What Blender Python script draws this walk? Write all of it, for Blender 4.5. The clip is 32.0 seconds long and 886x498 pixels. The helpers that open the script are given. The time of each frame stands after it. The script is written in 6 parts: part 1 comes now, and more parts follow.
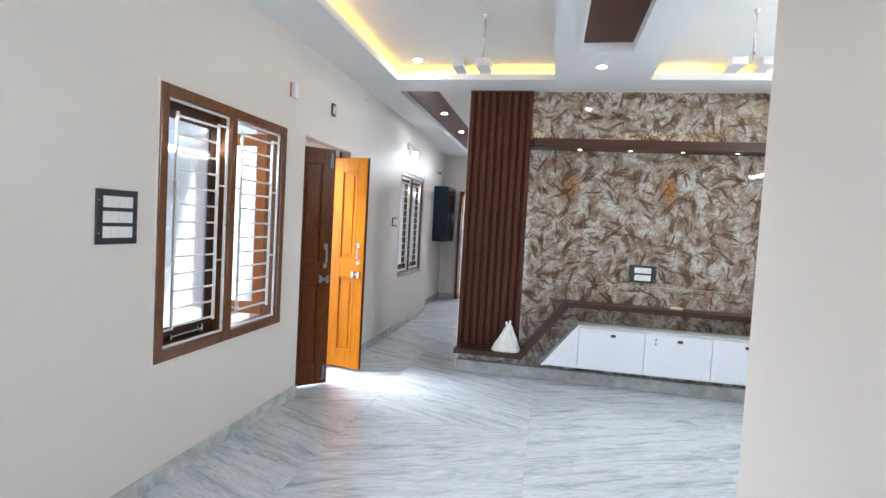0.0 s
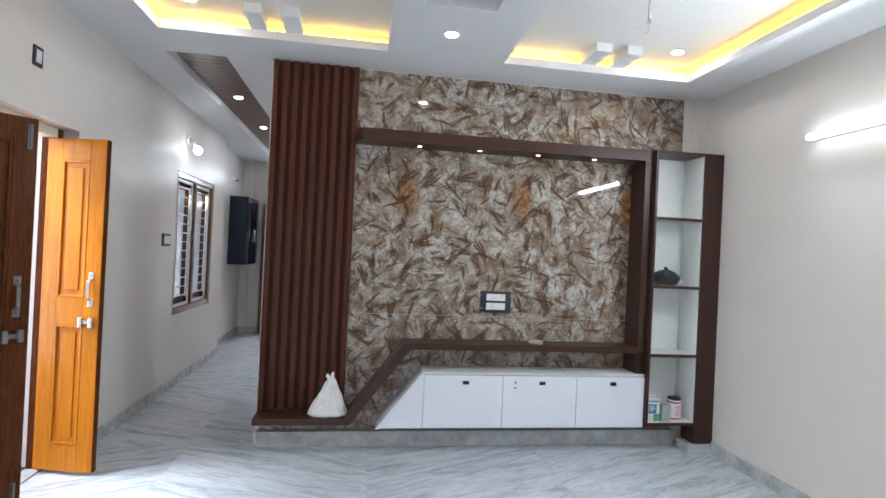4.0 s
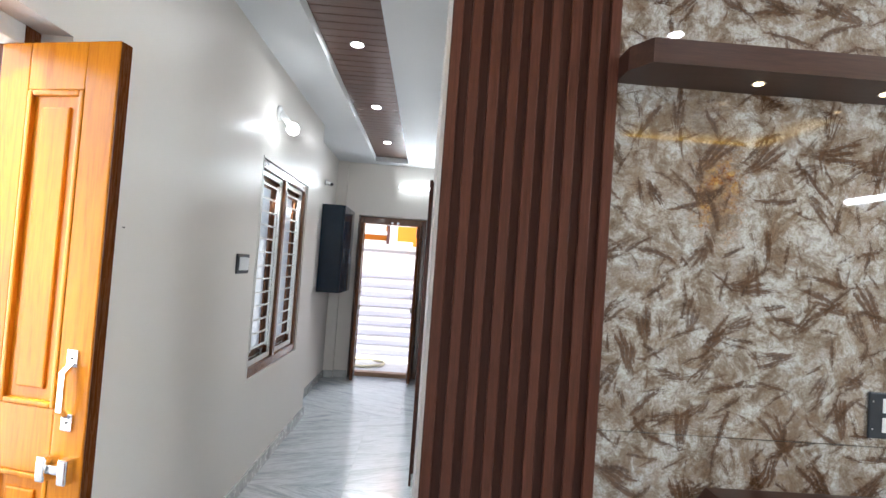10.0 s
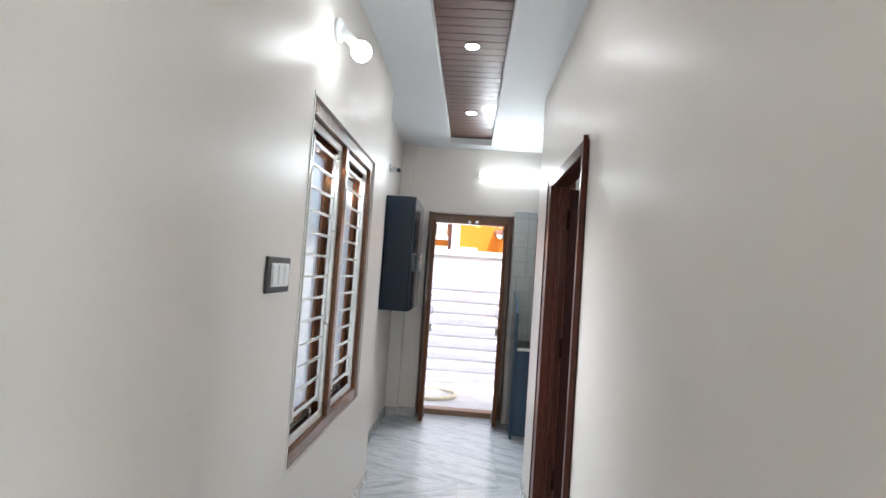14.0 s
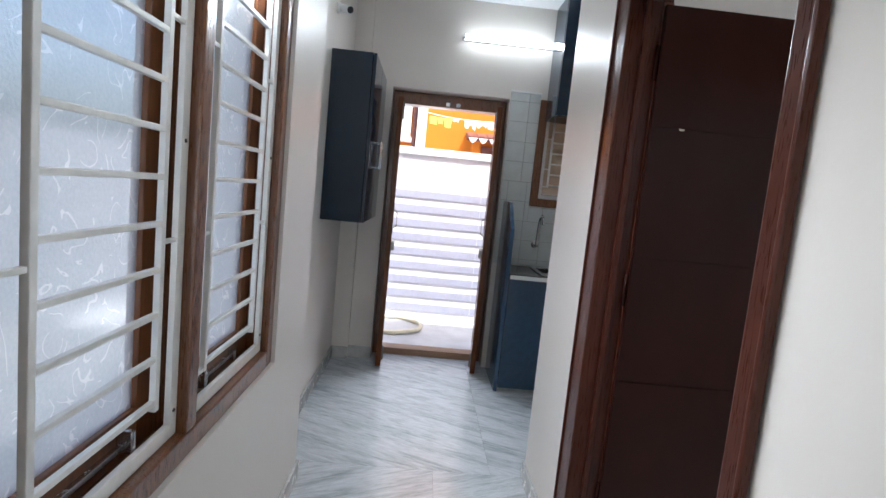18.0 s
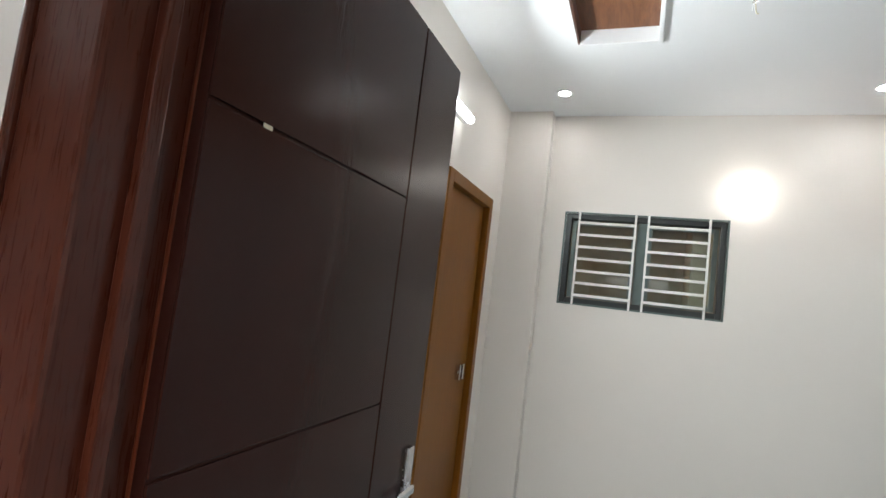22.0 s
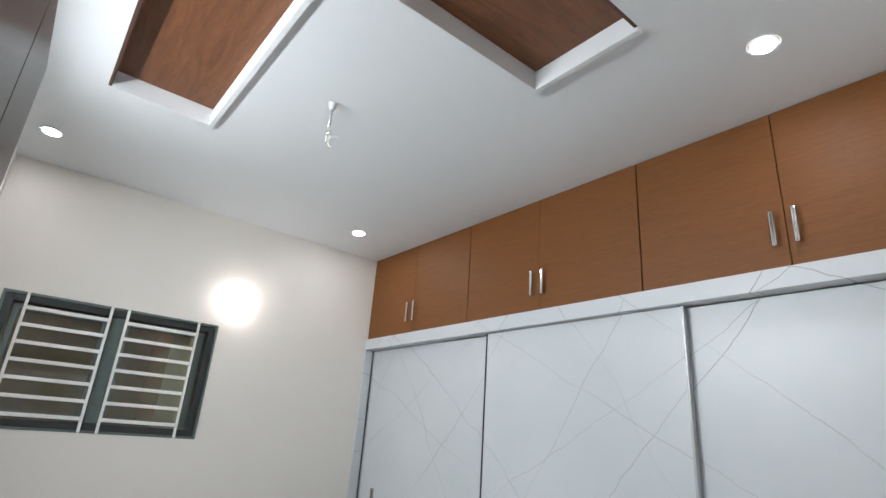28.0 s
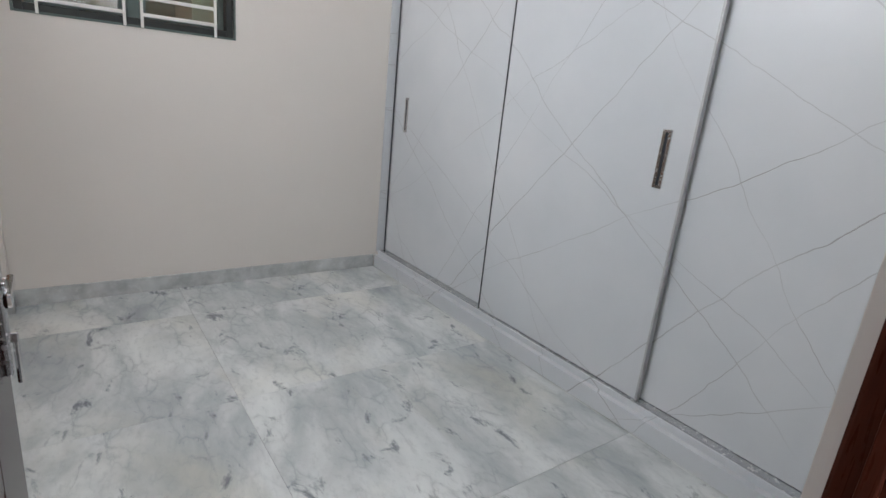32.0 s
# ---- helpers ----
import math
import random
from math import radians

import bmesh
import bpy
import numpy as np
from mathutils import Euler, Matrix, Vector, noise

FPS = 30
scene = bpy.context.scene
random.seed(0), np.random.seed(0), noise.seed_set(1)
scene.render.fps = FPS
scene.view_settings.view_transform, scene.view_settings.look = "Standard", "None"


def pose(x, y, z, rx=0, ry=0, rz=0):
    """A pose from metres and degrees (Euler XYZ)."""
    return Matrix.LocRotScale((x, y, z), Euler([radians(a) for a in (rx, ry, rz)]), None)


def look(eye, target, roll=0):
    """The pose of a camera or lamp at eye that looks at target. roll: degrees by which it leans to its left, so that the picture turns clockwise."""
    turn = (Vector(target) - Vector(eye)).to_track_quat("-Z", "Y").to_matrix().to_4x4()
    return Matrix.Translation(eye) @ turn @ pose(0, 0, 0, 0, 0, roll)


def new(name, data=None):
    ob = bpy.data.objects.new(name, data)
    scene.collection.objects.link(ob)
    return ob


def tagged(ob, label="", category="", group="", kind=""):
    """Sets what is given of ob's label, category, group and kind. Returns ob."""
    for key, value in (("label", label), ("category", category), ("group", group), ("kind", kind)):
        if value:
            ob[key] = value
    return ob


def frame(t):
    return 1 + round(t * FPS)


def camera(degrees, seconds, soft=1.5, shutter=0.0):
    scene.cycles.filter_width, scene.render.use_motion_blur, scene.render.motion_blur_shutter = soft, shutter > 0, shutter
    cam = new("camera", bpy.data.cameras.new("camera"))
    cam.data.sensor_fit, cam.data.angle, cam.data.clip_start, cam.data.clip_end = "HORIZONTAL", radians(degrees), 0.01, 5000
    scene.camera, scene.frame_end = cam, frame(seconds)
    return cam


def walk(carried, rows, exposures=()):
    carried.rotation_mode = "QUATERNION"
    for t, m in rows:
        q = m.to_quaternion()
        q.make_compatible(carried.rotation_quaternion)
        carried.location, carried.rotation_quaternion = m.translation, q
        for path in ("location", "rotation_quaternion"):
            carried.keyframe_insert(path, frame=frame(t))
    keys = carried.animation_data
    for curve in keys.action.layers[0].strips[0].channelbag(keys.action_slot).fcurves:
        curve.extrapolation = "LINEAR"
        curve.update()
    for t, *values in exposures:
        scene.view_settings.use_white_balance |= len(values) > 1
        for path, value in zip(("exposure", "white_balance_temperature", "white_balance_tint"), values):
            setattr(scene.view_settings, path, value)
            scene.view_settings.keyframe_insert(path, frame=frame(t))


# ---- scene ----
cam = camera(80.0, 32.0)
PATH = [
    (0, (0.012, 0.156, 1.472), (-0.381, 2.115, 1.375), 3.2),
    (0.5, (-0.022, 0.277, 1.471), (-0.341, 2.25, 1.385), 3.0),
    (1, (-0.067, 0.415, 1.456), (-0.396, 2.386, 1.377), 2.9),
    (1.5, (-0.111, 0.625, 1.456), (-0.487, 2.588, 1.384), 2.3),
    (2, (-0.116, 0.793, 1.466), (-0.499, 2.756, 1.409), 2.2),
    (2.5, (-0.099, 0.951, 1.464), (-0.438, 2.921, 1.419), 2.3),
    (3, (-0.129, 1.107, 1.45), (-0.323, 3.097, 1.423), 2.4),
    (3.5, (-0.142, 1.277, 1.476), (-0.068, 3.275, 1.467), 2.5),
    (4, (-0.151, 1.43, 1.464), (0.153, 3.407, 1.475), 2.7),
    (4.5, (-0.157, 1.633, 1.442), (0.319, 3.575, 1.468), 3.2),
    (6.5, (-0.308, 2.22, 1.452), (0.785, 3.891, 1.552), 6.2),
    (7, (-0.381, 2.354, 1.461), (0.723, 4.019, 1.56), 6.3),
    (7.5, (-0.462, 2.555, 1.471), (0.477, 4.317, 1.6), 6.2),
    (8, (-0.514, 2.774, 1.479), (0.18, 4.646, 1.589), 5.2),
    (8.5, (-0.595, 2.979, 1.512), (-0.198, 4.938, 1.589), 4.8),
    (9, (-0.69, 3.148, 1.509), (-0.48, 5.136, 1.578), 4.4),
    (9.5, (-0.795, 3.35, 1.515), (-0.674, 5.346, 1.585), 4.3),
    (10, (-0.873, 3.524, 1.52), (-0.812, 5.522, 1.588), 4.1),
    (10.5, (-0.951, 3.752, 1.506), (-0.999, 5.75, 1.577), 3.8),
    (11, (-0.987, 3.965, 1.513), (-1.142, 5.958, 1.589), 3.7),
    (11.5, (-1.062, 4.146, 1.539), (-1.286, 6.132, 1.627), 4.0),
    (12, (-1.134, 4.316, 1.53), (-1.347, 6.301, 1.644), 3.9),
    (12.5, (-1.219, 4.482, 1.533), (-1.344, 6.474, 1.657), 3.6),
    (13, (-1.275, 4.603, 1.532), (-1.378, 6.597, 1.651), 3.7),
    (13.5, (-1.317, 4.779, 1.504), (-1.425, 6.772, 1.619), 3.8),
    (14, (-1.327, 4.975, 1.501), (-1.432, 6.97, 1.588), 4.0),
    (14.5, (-1.341, 5.163, 1.496), (-1.427, 7.161, 1.486), 4.3),
    (15, (-1.356, 5.304, 1.479), (-1.426, 7.301, 1.378), 5.0),
    (15.5, (-1.397, 5.497, 1.453), (-1.431, 7.489, 1.276), 5.3),
    (17.5, (-1.457, 6.192, 1.365), (-1.383, 8.18, 1.156), 5.4),
    (18, (-1.475, 6.35, 1.375), (-1.388, 8.337, 1.159), 5.7),
    (18.5, (-1.478, 6.542, 1.404), (-1.313, 8.522, 1.179), 5.8),
    (19, (-1.517, 6.684, 1.369), (-1.134, 8.639, 1.195), 6.4),
    (19.5, (-1.495, 6.843, 1.39), (-0.836, 8.725, 1.243), 7.1),
    (20, (-1.434, 7.006, 1.396), (-0.501, 8.774, 1.344), 7.3),
    (20.5, (-1.376, 7.2, 1.411), (-0.153, 8.782, 1.436), 7.4),
    (21, (-1.316, 7.348, 1.428), (0.117, 8.743, 1.487), 7.2),
    (21.5, (-1.234, 7.515, 1.442), (0.461, 8.572, 1.549), 7.4),
    (22, (-1.213, 7.603, 1.46), (0.65, 8.311, 1.625), 6.9),
    (22.5, (-1.134, 7.705, 1.479), (0.828, 8.025, 1.7), 6.7),
    (23, (-1.054, 7.756, 1.479), (0.916, 7.761, 1.823), 6.4),
    (23.5, (-0.973, 7.803, 1.506), (0.952, 7.51, 1.961), 5.5),
    (24, (-0.93, 7.822, 1.538), (0.922, 7.285, 2.068), 5.4),
    (24.5, (-0.891, 7.857, 1.539), (0.861, 7.087, 2.119), 5.9),
    (25, (-0.867, 7.895, 1.54), (0.79, 6.967, 2.167), 5.2),
    (25.5, (-0.846, 7.932, 1.56), (0.705, 6.915, 2.31), 5.0),
    (27.5, (-0.821, 8.018, 1.614), (0.645, 6.949, 2.455), 4.9),
    (28, (-0.812, 8.015, 1.59), (0.676, 6.861, 2.264), 4.3),
    (28.5, (-0.811, 7.989, 1.56), (0.708, 6.781, 2.042), 4.1),
    (29, (-0.817, 7.97, 1.557), (0.717, 6.74, 1.922), 4.0),
    (29.5, (-0.823, 7.972, 1.536), (0.719, 6.729, 1.812), 3.8),
    (30, (-0.831, 7.978, 1.509), (0.736, 6.749, 1.697), 3.9),
    (30.5, (-0.839, 7.997, 1.468), (0.768, 6.809, 1.536), 3.9),
    (31, (-0.861, 7.998, 1.421), (0.756, 6.827, 1.311), 4.1),
    (31.5, (-0.898, 7.993, 1.359), (0.697, 6.84, 1.005), 4.6),
    (32, (-0.924, 7.99, 1.306), (0.617, 6.844, 0.747), 5.8),
]
EXPOSURES = [(0, 1.55, 6250, 12), (1, 1.3, 6250, 12), (3, 1.32, 6150, 12), (5, 1.13, 6250, 12), (7, 0.95, 6250, 12), (8, 1.15, 6300, 12), (9, 1.65, 6300, 11), (10, 1.75, 6350, 10), (11, 1.25, 6400, 10), (12, 1.25, 6400, 10), (13, 1.9, 6450, 10), (15, 1.75, 6400, 10), (19, 1.5, 6200, 11), (20, 1.75, 6250, 11), (21, 1.6, 6500, 11), (22.5, 1.53, 6850, 11), (24.5, 1.2, 6600, 11), (28, 1.22, 6600, 12), (32, 1.22, 6750, 17)]
walk(cam, [(t, look(eye, target, roll)) for t, eye, target, roll in PATH], EXPOSURES)

# ---------------------------------------------------------------- light
world = bpy.data.worlds.new("sky")
scene.world = world
world.use_nodes = True
wn = world.node_tree.nodes
sky = wn.new("ShaderNodeTexSky")
sky.sky_type = "NISHITA"
sky.sun_disc = False
sky.sun_elevation = radians(64.6)
sky.sun_rotation = radians(140)
sky.dust_density = 6.0
world.node_tree.links.new(sky.outputs[0], wn["Background"].inputs[0])
wn["Background"].inputs[1].default_value = 0.15


def lamp(name, kind, m, power, colour, **props):
    data = bpy.data.lights.new(name, kind)
    data.energy, data.color = power, colour
    for key, value in props.items():
        if key == "size":
            data.size = value
        elif key == "size_y":
            data.size_y = value
        elif key == "shape":
            data.shape = value
        elif key == "spread":
            data.spread = value
        elif key == "angle":
            data.angle = value
        elif key == "radius":
            data.shadow_soft_size = value
    ob = new(name, data)
    ob.matrix_world = m
    return ob


SUN_DIR = Vector((-0.42, 0.42, -1.25))
lamp("sun", "SUN", Matrix.Translation((5, -5, 12)) @ SUN_DIR.to_track_quat("-Z", "Y").to_matrix().to_4x4(), 3.4, (1.0, 0.95, 0.88), angle=radians(1.0))
# daylight in the entrance
DAY = (0.93, 0.97, 1.0)
lamp("entrance_daylight", "AREA", look((-3.0, 4.7, 1.5), (0, 4.7, 0.9)), 18, DAY, shape="RECTANGLE", size=1.2, size_y=2.2)
lamp("back_door_daylight", "AREA", look((-1.345, 10.72, 1.85), (-1.345, 9.82, 0.65)), 1.9, DAY, shape="RECTANGLE", size=0.74, size_y=0.4, spread=radians(70))
lamp("window_1_daylight", "AREA", look((-2.0, 3.145, 1.9), (0, 3.145, 0.8)), 7, DAY, shape="RECTANGLE", size=1.1, size_y=0.25, spread=radians(85))
lamp("window_2_daylight", "AREA", look((-2.0, 7.6, 1.95), (-1.0, 7.66, 0.95)), 3.2, DAY, shape="RECTANGLE", size=1.1, size_y=0.15, spread=radians(85))
# added fill lamp, shining in from behind the start of the walk
lamp("foyer_daylight", "AREA", look((-1.1, -1.45, 1.2), (-0.9, 4.0, 0.3)), 10.5, DAY, shape="RECTANGLE", size=1.3, size_y=2.0)
lamp("entrance_sky_light", "AREA", look((-2.16, 4.65, 1.95), (-1.62, 4.52, 0.6)), 3.5, DAY, shape="RECTANGLE", size=0.75, size_y=0.25, spread=radians(56))
# lamps of the house
COOL = (0.86, 0.95, 1.0)
lamp("living_tube_light", "AREA", look((2.51, 3.725, 2.28), (0, 3.725, 1.35)), 13.5, COOL, shape="RECTANGLE", size=1.2, size_y=0.03)
lamp("kitchen_tube_light", "AREA", look((-0.87, 10.385, 2.53), (-0.87, 8.4, 2.15)), 4.0, COOL, shape="RECTANGLE", size=0.85, size_y=0.03, spread=radians(150))
lamp("bedroom_tube_light", "AREA", look((0.78, 8.485, 2.4), (0.78, 6.4, 1.6)), 12, COOL, shape="RECTANGLE", size=1.25, size_y=0.03, spread=radians(155))

# ---------------------------------------------------------------- materials


class Nodes:
    """A node material under construction."""

    def __init__(self, name, colour=(0.8, 0.8, 0.8), rough=0.5, metal=0.0, coat=0.0, spec=0.5):
        self.mat = bpy.data.materials.new(name)
        self.mat.use_nodes = True
        self.tree = self.mat.node_tree
        self.bsdf = self.tree.nodes["Principled BSDF"]
        self.bsdf.inputs["Base Color"].default_value = (*colour, 1)
        self.bsdf.inputs["Roughness"].default_value = rough
        self.bsdf.inputs["Metallic"].default_value = metal
        self.bsdf.inputs["Coat Weight"].default_value = coat
        self.bsdf.inputs["Coat Roughness"].default_value = 0.08
        self.bsdf.inputs["Specular IOR Level"].default_value = spec
        self.last = None

    def add(self, kind, **values):
        node = self.tree.nodes.new(kind)
        for key, value in values.items():
            node.inputs[key.replace("_", " ")].default_value = value
        return node

    def link(self, a, b):
        self.tree.links.new(a, b)

    def coords(self, scale=(1, 1, 1), rotation=(0, 0, 0), which="Object", offset=None):
        tc = self.add("ShaderNodeTexCoord")
        mp = self.add("ShaderNodeMapping")
        mp.inputs["Scale"].default_value = scale
        mp.inputs["Rotation"].default_value = [radians(a) for a in rotation]
        self.link(tc.outputs[which], mp.inputs["Vector"])
        if offset is not None:
            self.link(offset, mp.inputs["Location"])
        return mp.outputs["Vector"]

    def noise(self, vector, scale, detail=4.0, rough=0.55, distortion=0.0):
        n = self.add("ShaderNodeTexNoise", Scale=scale, Detail=detail, Roughness=rough, Distortion=distortion)
        self.link(vector, n.inputs["Vector"])
        return n.outputs["Fac"]

    def ramp(self, fac, stops):
        r = self.add("ShaderNodeValToRGB")
        els = r.color_ramp.elements
        while len(els) < len(stops):
            els.new(0.5)
        for e, (pos, col) in zip(els, stops):
            e.position = pos
            e.color = (*col, 1) if len(col) == 3 else col
        self.link(fac, r.inputs["Fac"])
        return r.outputs["Color"]

    def mix(self, fac, a, b, kind="MIX"):
        m = self.tree.nodes.new("ShaderNodeMix")
        m.data_type, m.blend_type = "RGBA", kind
        for sock, val in ((m.inputs[0], fac), (m.inputs[6], a), (m.inputs[7], b)):
            if isinstance(val, (int, float)):
                sock.default_value = val
            elif isinstance(val, tuple):
                sock.default_value = (*val, 1)
            else:
                self.link(val, sock)
        return m.outputs[2]

    def math(self, op, a, b=0.0):
        m = self.tree.nodes.new("ShaderNodeMath")
        m.operation = op
        for sock, val in ((m.inputs[0], a), (m.inputs[1], b)):
            if isinstance(val, (int, float)):
                sock.default_value = val
            else:
                self.link(val, sock)
        return m.outputs[0]

    def remap(self, fac, lo, hi, start=0.0, stop=1.0):
        m = self.add("ShaderNodeMapRange")
        m.inputs[1].default_value, m.inputs[2].default_value = start, stop
        m.inputs[3].default_value, m.inputs[4].default_value = lo, hi
        self.link(fac, m.inputs[0])
        return m.outputs[0]

    def colour(self, out):
        self.link(out, self.bsdf.inputs["Base Color"])
        return self

    def rough(self, fac, lo, hi):
        self.link(self.remap(fac, lo, hi), self.bsdf.inputs["Roughness"])
        return self

    def bump(self, height, strength=0.2, distance=0.002):
        b = self.add("ShaderNodeBump", Strength=strength, Distance=distance)
        self.link(height, b.inputs["Height"])
        self.link(b.outputs["Normal"], self.bsdf.inputs["Normal"])
        return self


def paint(name, colour, rough=0.38, dark=0.93, grain=60.0):
    """Roller-applied wall paint with faint stains."""
    n = Nodes(name, colour, rough, spec=0.19)
    v = n.coords()
    stains = n.noise(v, 0.9, 4, 0.6)
    c = n.ramp(stains, [(0.3, tuple(c * dark for c in colour)), (0.7, colour)])
    n.colour(c)
    fine = n.noise(v, grain, 3)
    streak = n.noise(n.coords((1, 1, 0.08)), 38, 3)
    n.rough(fine, rough - 0.02, rough + 0.03)
    n.bump(n.math("ADD", fine, n.math("MULTIPLY", streak, 0.8)), 0.22, 0.0012)
    return n.mat


def wood(name, dark, light, scale=(14, 14, 1.2), rough=0.35, coat=0.3, wear=0.25, spec=0.5):
    """Long-grained wood, grain along z of the object unless the scale says otherwise."""
    n = Nodes(name, light, rough, coat=coat, spec=spec)
    shift = n.add("ShaderNodeObjectInfo")
    rnd = n.add("ShaderNodeCombineXYZ")
    k = n.math("MULTIPLY", shift.outputs["Random"], 17.0)
    for i in range(3):
        n.link(k, rnd.inputs[i])
    v = n.coords(scale, offset=rnd.outputs[0])
    g = n.noise(v, 2.2, 6, 0.6, 1.2)
    fine = n.noise(v, 14, 3, 0.6, 0.4)
    c = n.ramp(g, [(0.28, dark), (0.5, tuple((a + b) / 2 for a, b in zip(dark, light))), (0.72, light)])
    c2 = n.mix(wear, c, n.ramp(fine, [(0.35, dark), (0.65, light)]))
    n.colour(c2)
    n.rough(fine, rough - 0.08, rough + 0.1)
    n.bump(fine, 0.12, 0.001)
    return n.mat


def plain(name, colour, rough=0.4, metal=0.0, coat=0.0, grain=25.0, vary=0.12):
    n = Nodes(name, colour, rough, metal, coat)
    v = n.coords()
    f = n.noise(v, grain, 4)
    n.colour(n.ramp(f, [(0.3, tuple(max(0, c * (1 - vary)) for c in colour)), (0.7, tuple(min(1, c * (1 + vary * 0.5)) for c in colour))]))
    n.rough(n.noise(v, grain * 3, 2), max(0.02, rough - 0.07), rough + 0.08)
    return n.mat


def glow(name, colour, strength):
    n = Nodes(name, colour, 0.5)
    n.bsdf.inputs["Emission Color"].default_value = (*colour, 1)
    n.bsdf.inputs["Emission Strength"].default_value = strength
    return n.mat


def streaked_marble(name, ground, vein, spread=1.0):
    """Pale marble with grey streaks; neighbouring slabs are laid mirrored."""
    n = Nodes(name, ground, 0.16, spec=0.5)
    info = n.add("ShaderNodeObjectInfo")
    flip = n.math("SUBTRACT", n.math("MULTIPLY", n.math("GREATER_THAN", info.outputs["Random"], 0.5), 2.0), 1.0)
    tc = n.add("ShaderNodeTexCoord")
    rot = n.add("ShaderNodeVectorRotate")
    rot.rotation_type = "Z_AXIS"
    n.link(tc.outputs["Object"], rot.inputs["Vector"])
    n.link(n.math("MULTIPLY", flip, 0.42), rot.inputs["Angle"])
    mp = n.add("ShaderNodeMapping")
    mp.inputs["Scale"].default_value = (1.1, 7.5, 1.0)
    n.link(rot.outputs[0], mp.inputs["Vector"])
    comb = n.add("ShaderNodeCombineXYZ")
    n.link(n.math("MULTIPLY", info.outputs["Random"], 31.0), comb.inputs[0])
    n.link(n.math("MULTIPLY", info.outputs["Random"], 13.0), comb.inputs[1])
    n.link(comb.outputs[0], mp.inputs["Location"])
    v = mp.outputs["Vector"]
    a = n.noise(v, 1.6, 8, 0.62, 0.9)
    b = n.noise(v, 9.0, 7, 0.7, 0.4)
    mid = tuple((g * 1.2 + e) / 2.2 for g, e in zip(ground, vein))
    c = n.ramp(a, [(0.33, vein), (0.44, mid), (0.54, ground), (0.72, tuple(min(1, g * 1.08) for g in ground))])
    c = n.mix(0.5, c, n.ramp(b, [(0.32, vein), (0.48, mid), (0.62, ground)]))
    n.colour(c)
    n.rough(b, 0.10, 0.24)
    return n.mat


def cloudy_marble(name):
    """Grey, white and blue-green marble with dark flecks and rusty clouds."""
    ground, grey, dark = (0.60, 0.63, 0.625), (0.33, 0.365, 0.375), (0.10, 0.115, 0.14)
    n = Nodes(name, ground, 0.18)
    info = n.add("ShaderNodeObjectInfo")
    comb = n.add("ShaderNodeCombineXYZ")
    n.link(n.math("MULTIPLY", info.outputs["Random"], 23.0), comb.inputs[0])
    n.link(n.math("MULTIPLY", info.outputs["Random"], 9.0), comb.inputs[1])
    v = n.coords((1.0, 2.0, 1.0), (0, 0, 35), offset=comb.outputs[0])
    a = n.noise(v, 1.5, 7, 0.58, 0.5)
    b = n.noise(v, 1.2, 4, 0.5, 0.4)
    f = n.noise(v, 4.2, 7, 0.66, 0.5)
    c = n.ramp(a, [(0.30, grey), (0.44, tuple((g + e) / 2 for g, e in zip(ground, grey))), (0.55, ground), (0.8, (0.76, 0.78, 0.76))])
    c = n.mix(n.ramp(b, [(0.52, (0, 0, 0)), (0.70, (0.35, 0.35, 0.35))]), c, (0.58, 0.55, 0.44))
    # crackled veins and dark flecks
    wob = n.add("ShaderNodeTexNoise", Scale=5.0, Detail=6.0)
    n.link(v, wob.inputs["Vector"])
    cells = n.add("ShaderNodeTexVoronoi", Scale=5.5)
    cells.feature = "DISTANCE_TO_EDGE"
    n.link(n.mix(0.28, v, wob.outputs["Color"], "ADD"), cells.inputs["Vector"])
    crack = n.ramp(cells.outputs["Distance"], [(0.0, (0.45, 0.45, 0.45)), (0.04, (0.18, 0.18, 0.18)), (0.14, (0, 0, 0))])
    where = n.ramp(n.noise(v, 3.1, 4, 0.6), [(0.42, (0, 0, 0)), (0.62, (1, 1, 1))])
    c = n.mix(n.mix(1.0, crack, where, "MULTIPLY"), c, (0.22, 0.25, 0.27))
    c = n.mix(n.ramp(f, [(0.33, (0.75, 0.75, 0.75)), (0.41, (0, 0, 0))]), c, dark)
    g = n.noise(v, 22, 6, 0.7)
    c = n.mix(n.ramp(g, [(0.34, (0.30, 0.30, 0.30)), (0.48, (0, 0, 0))]), c, grey)
    n.colour(c)
    n.rough(f, 0.12, 0.28)
    return n.mat


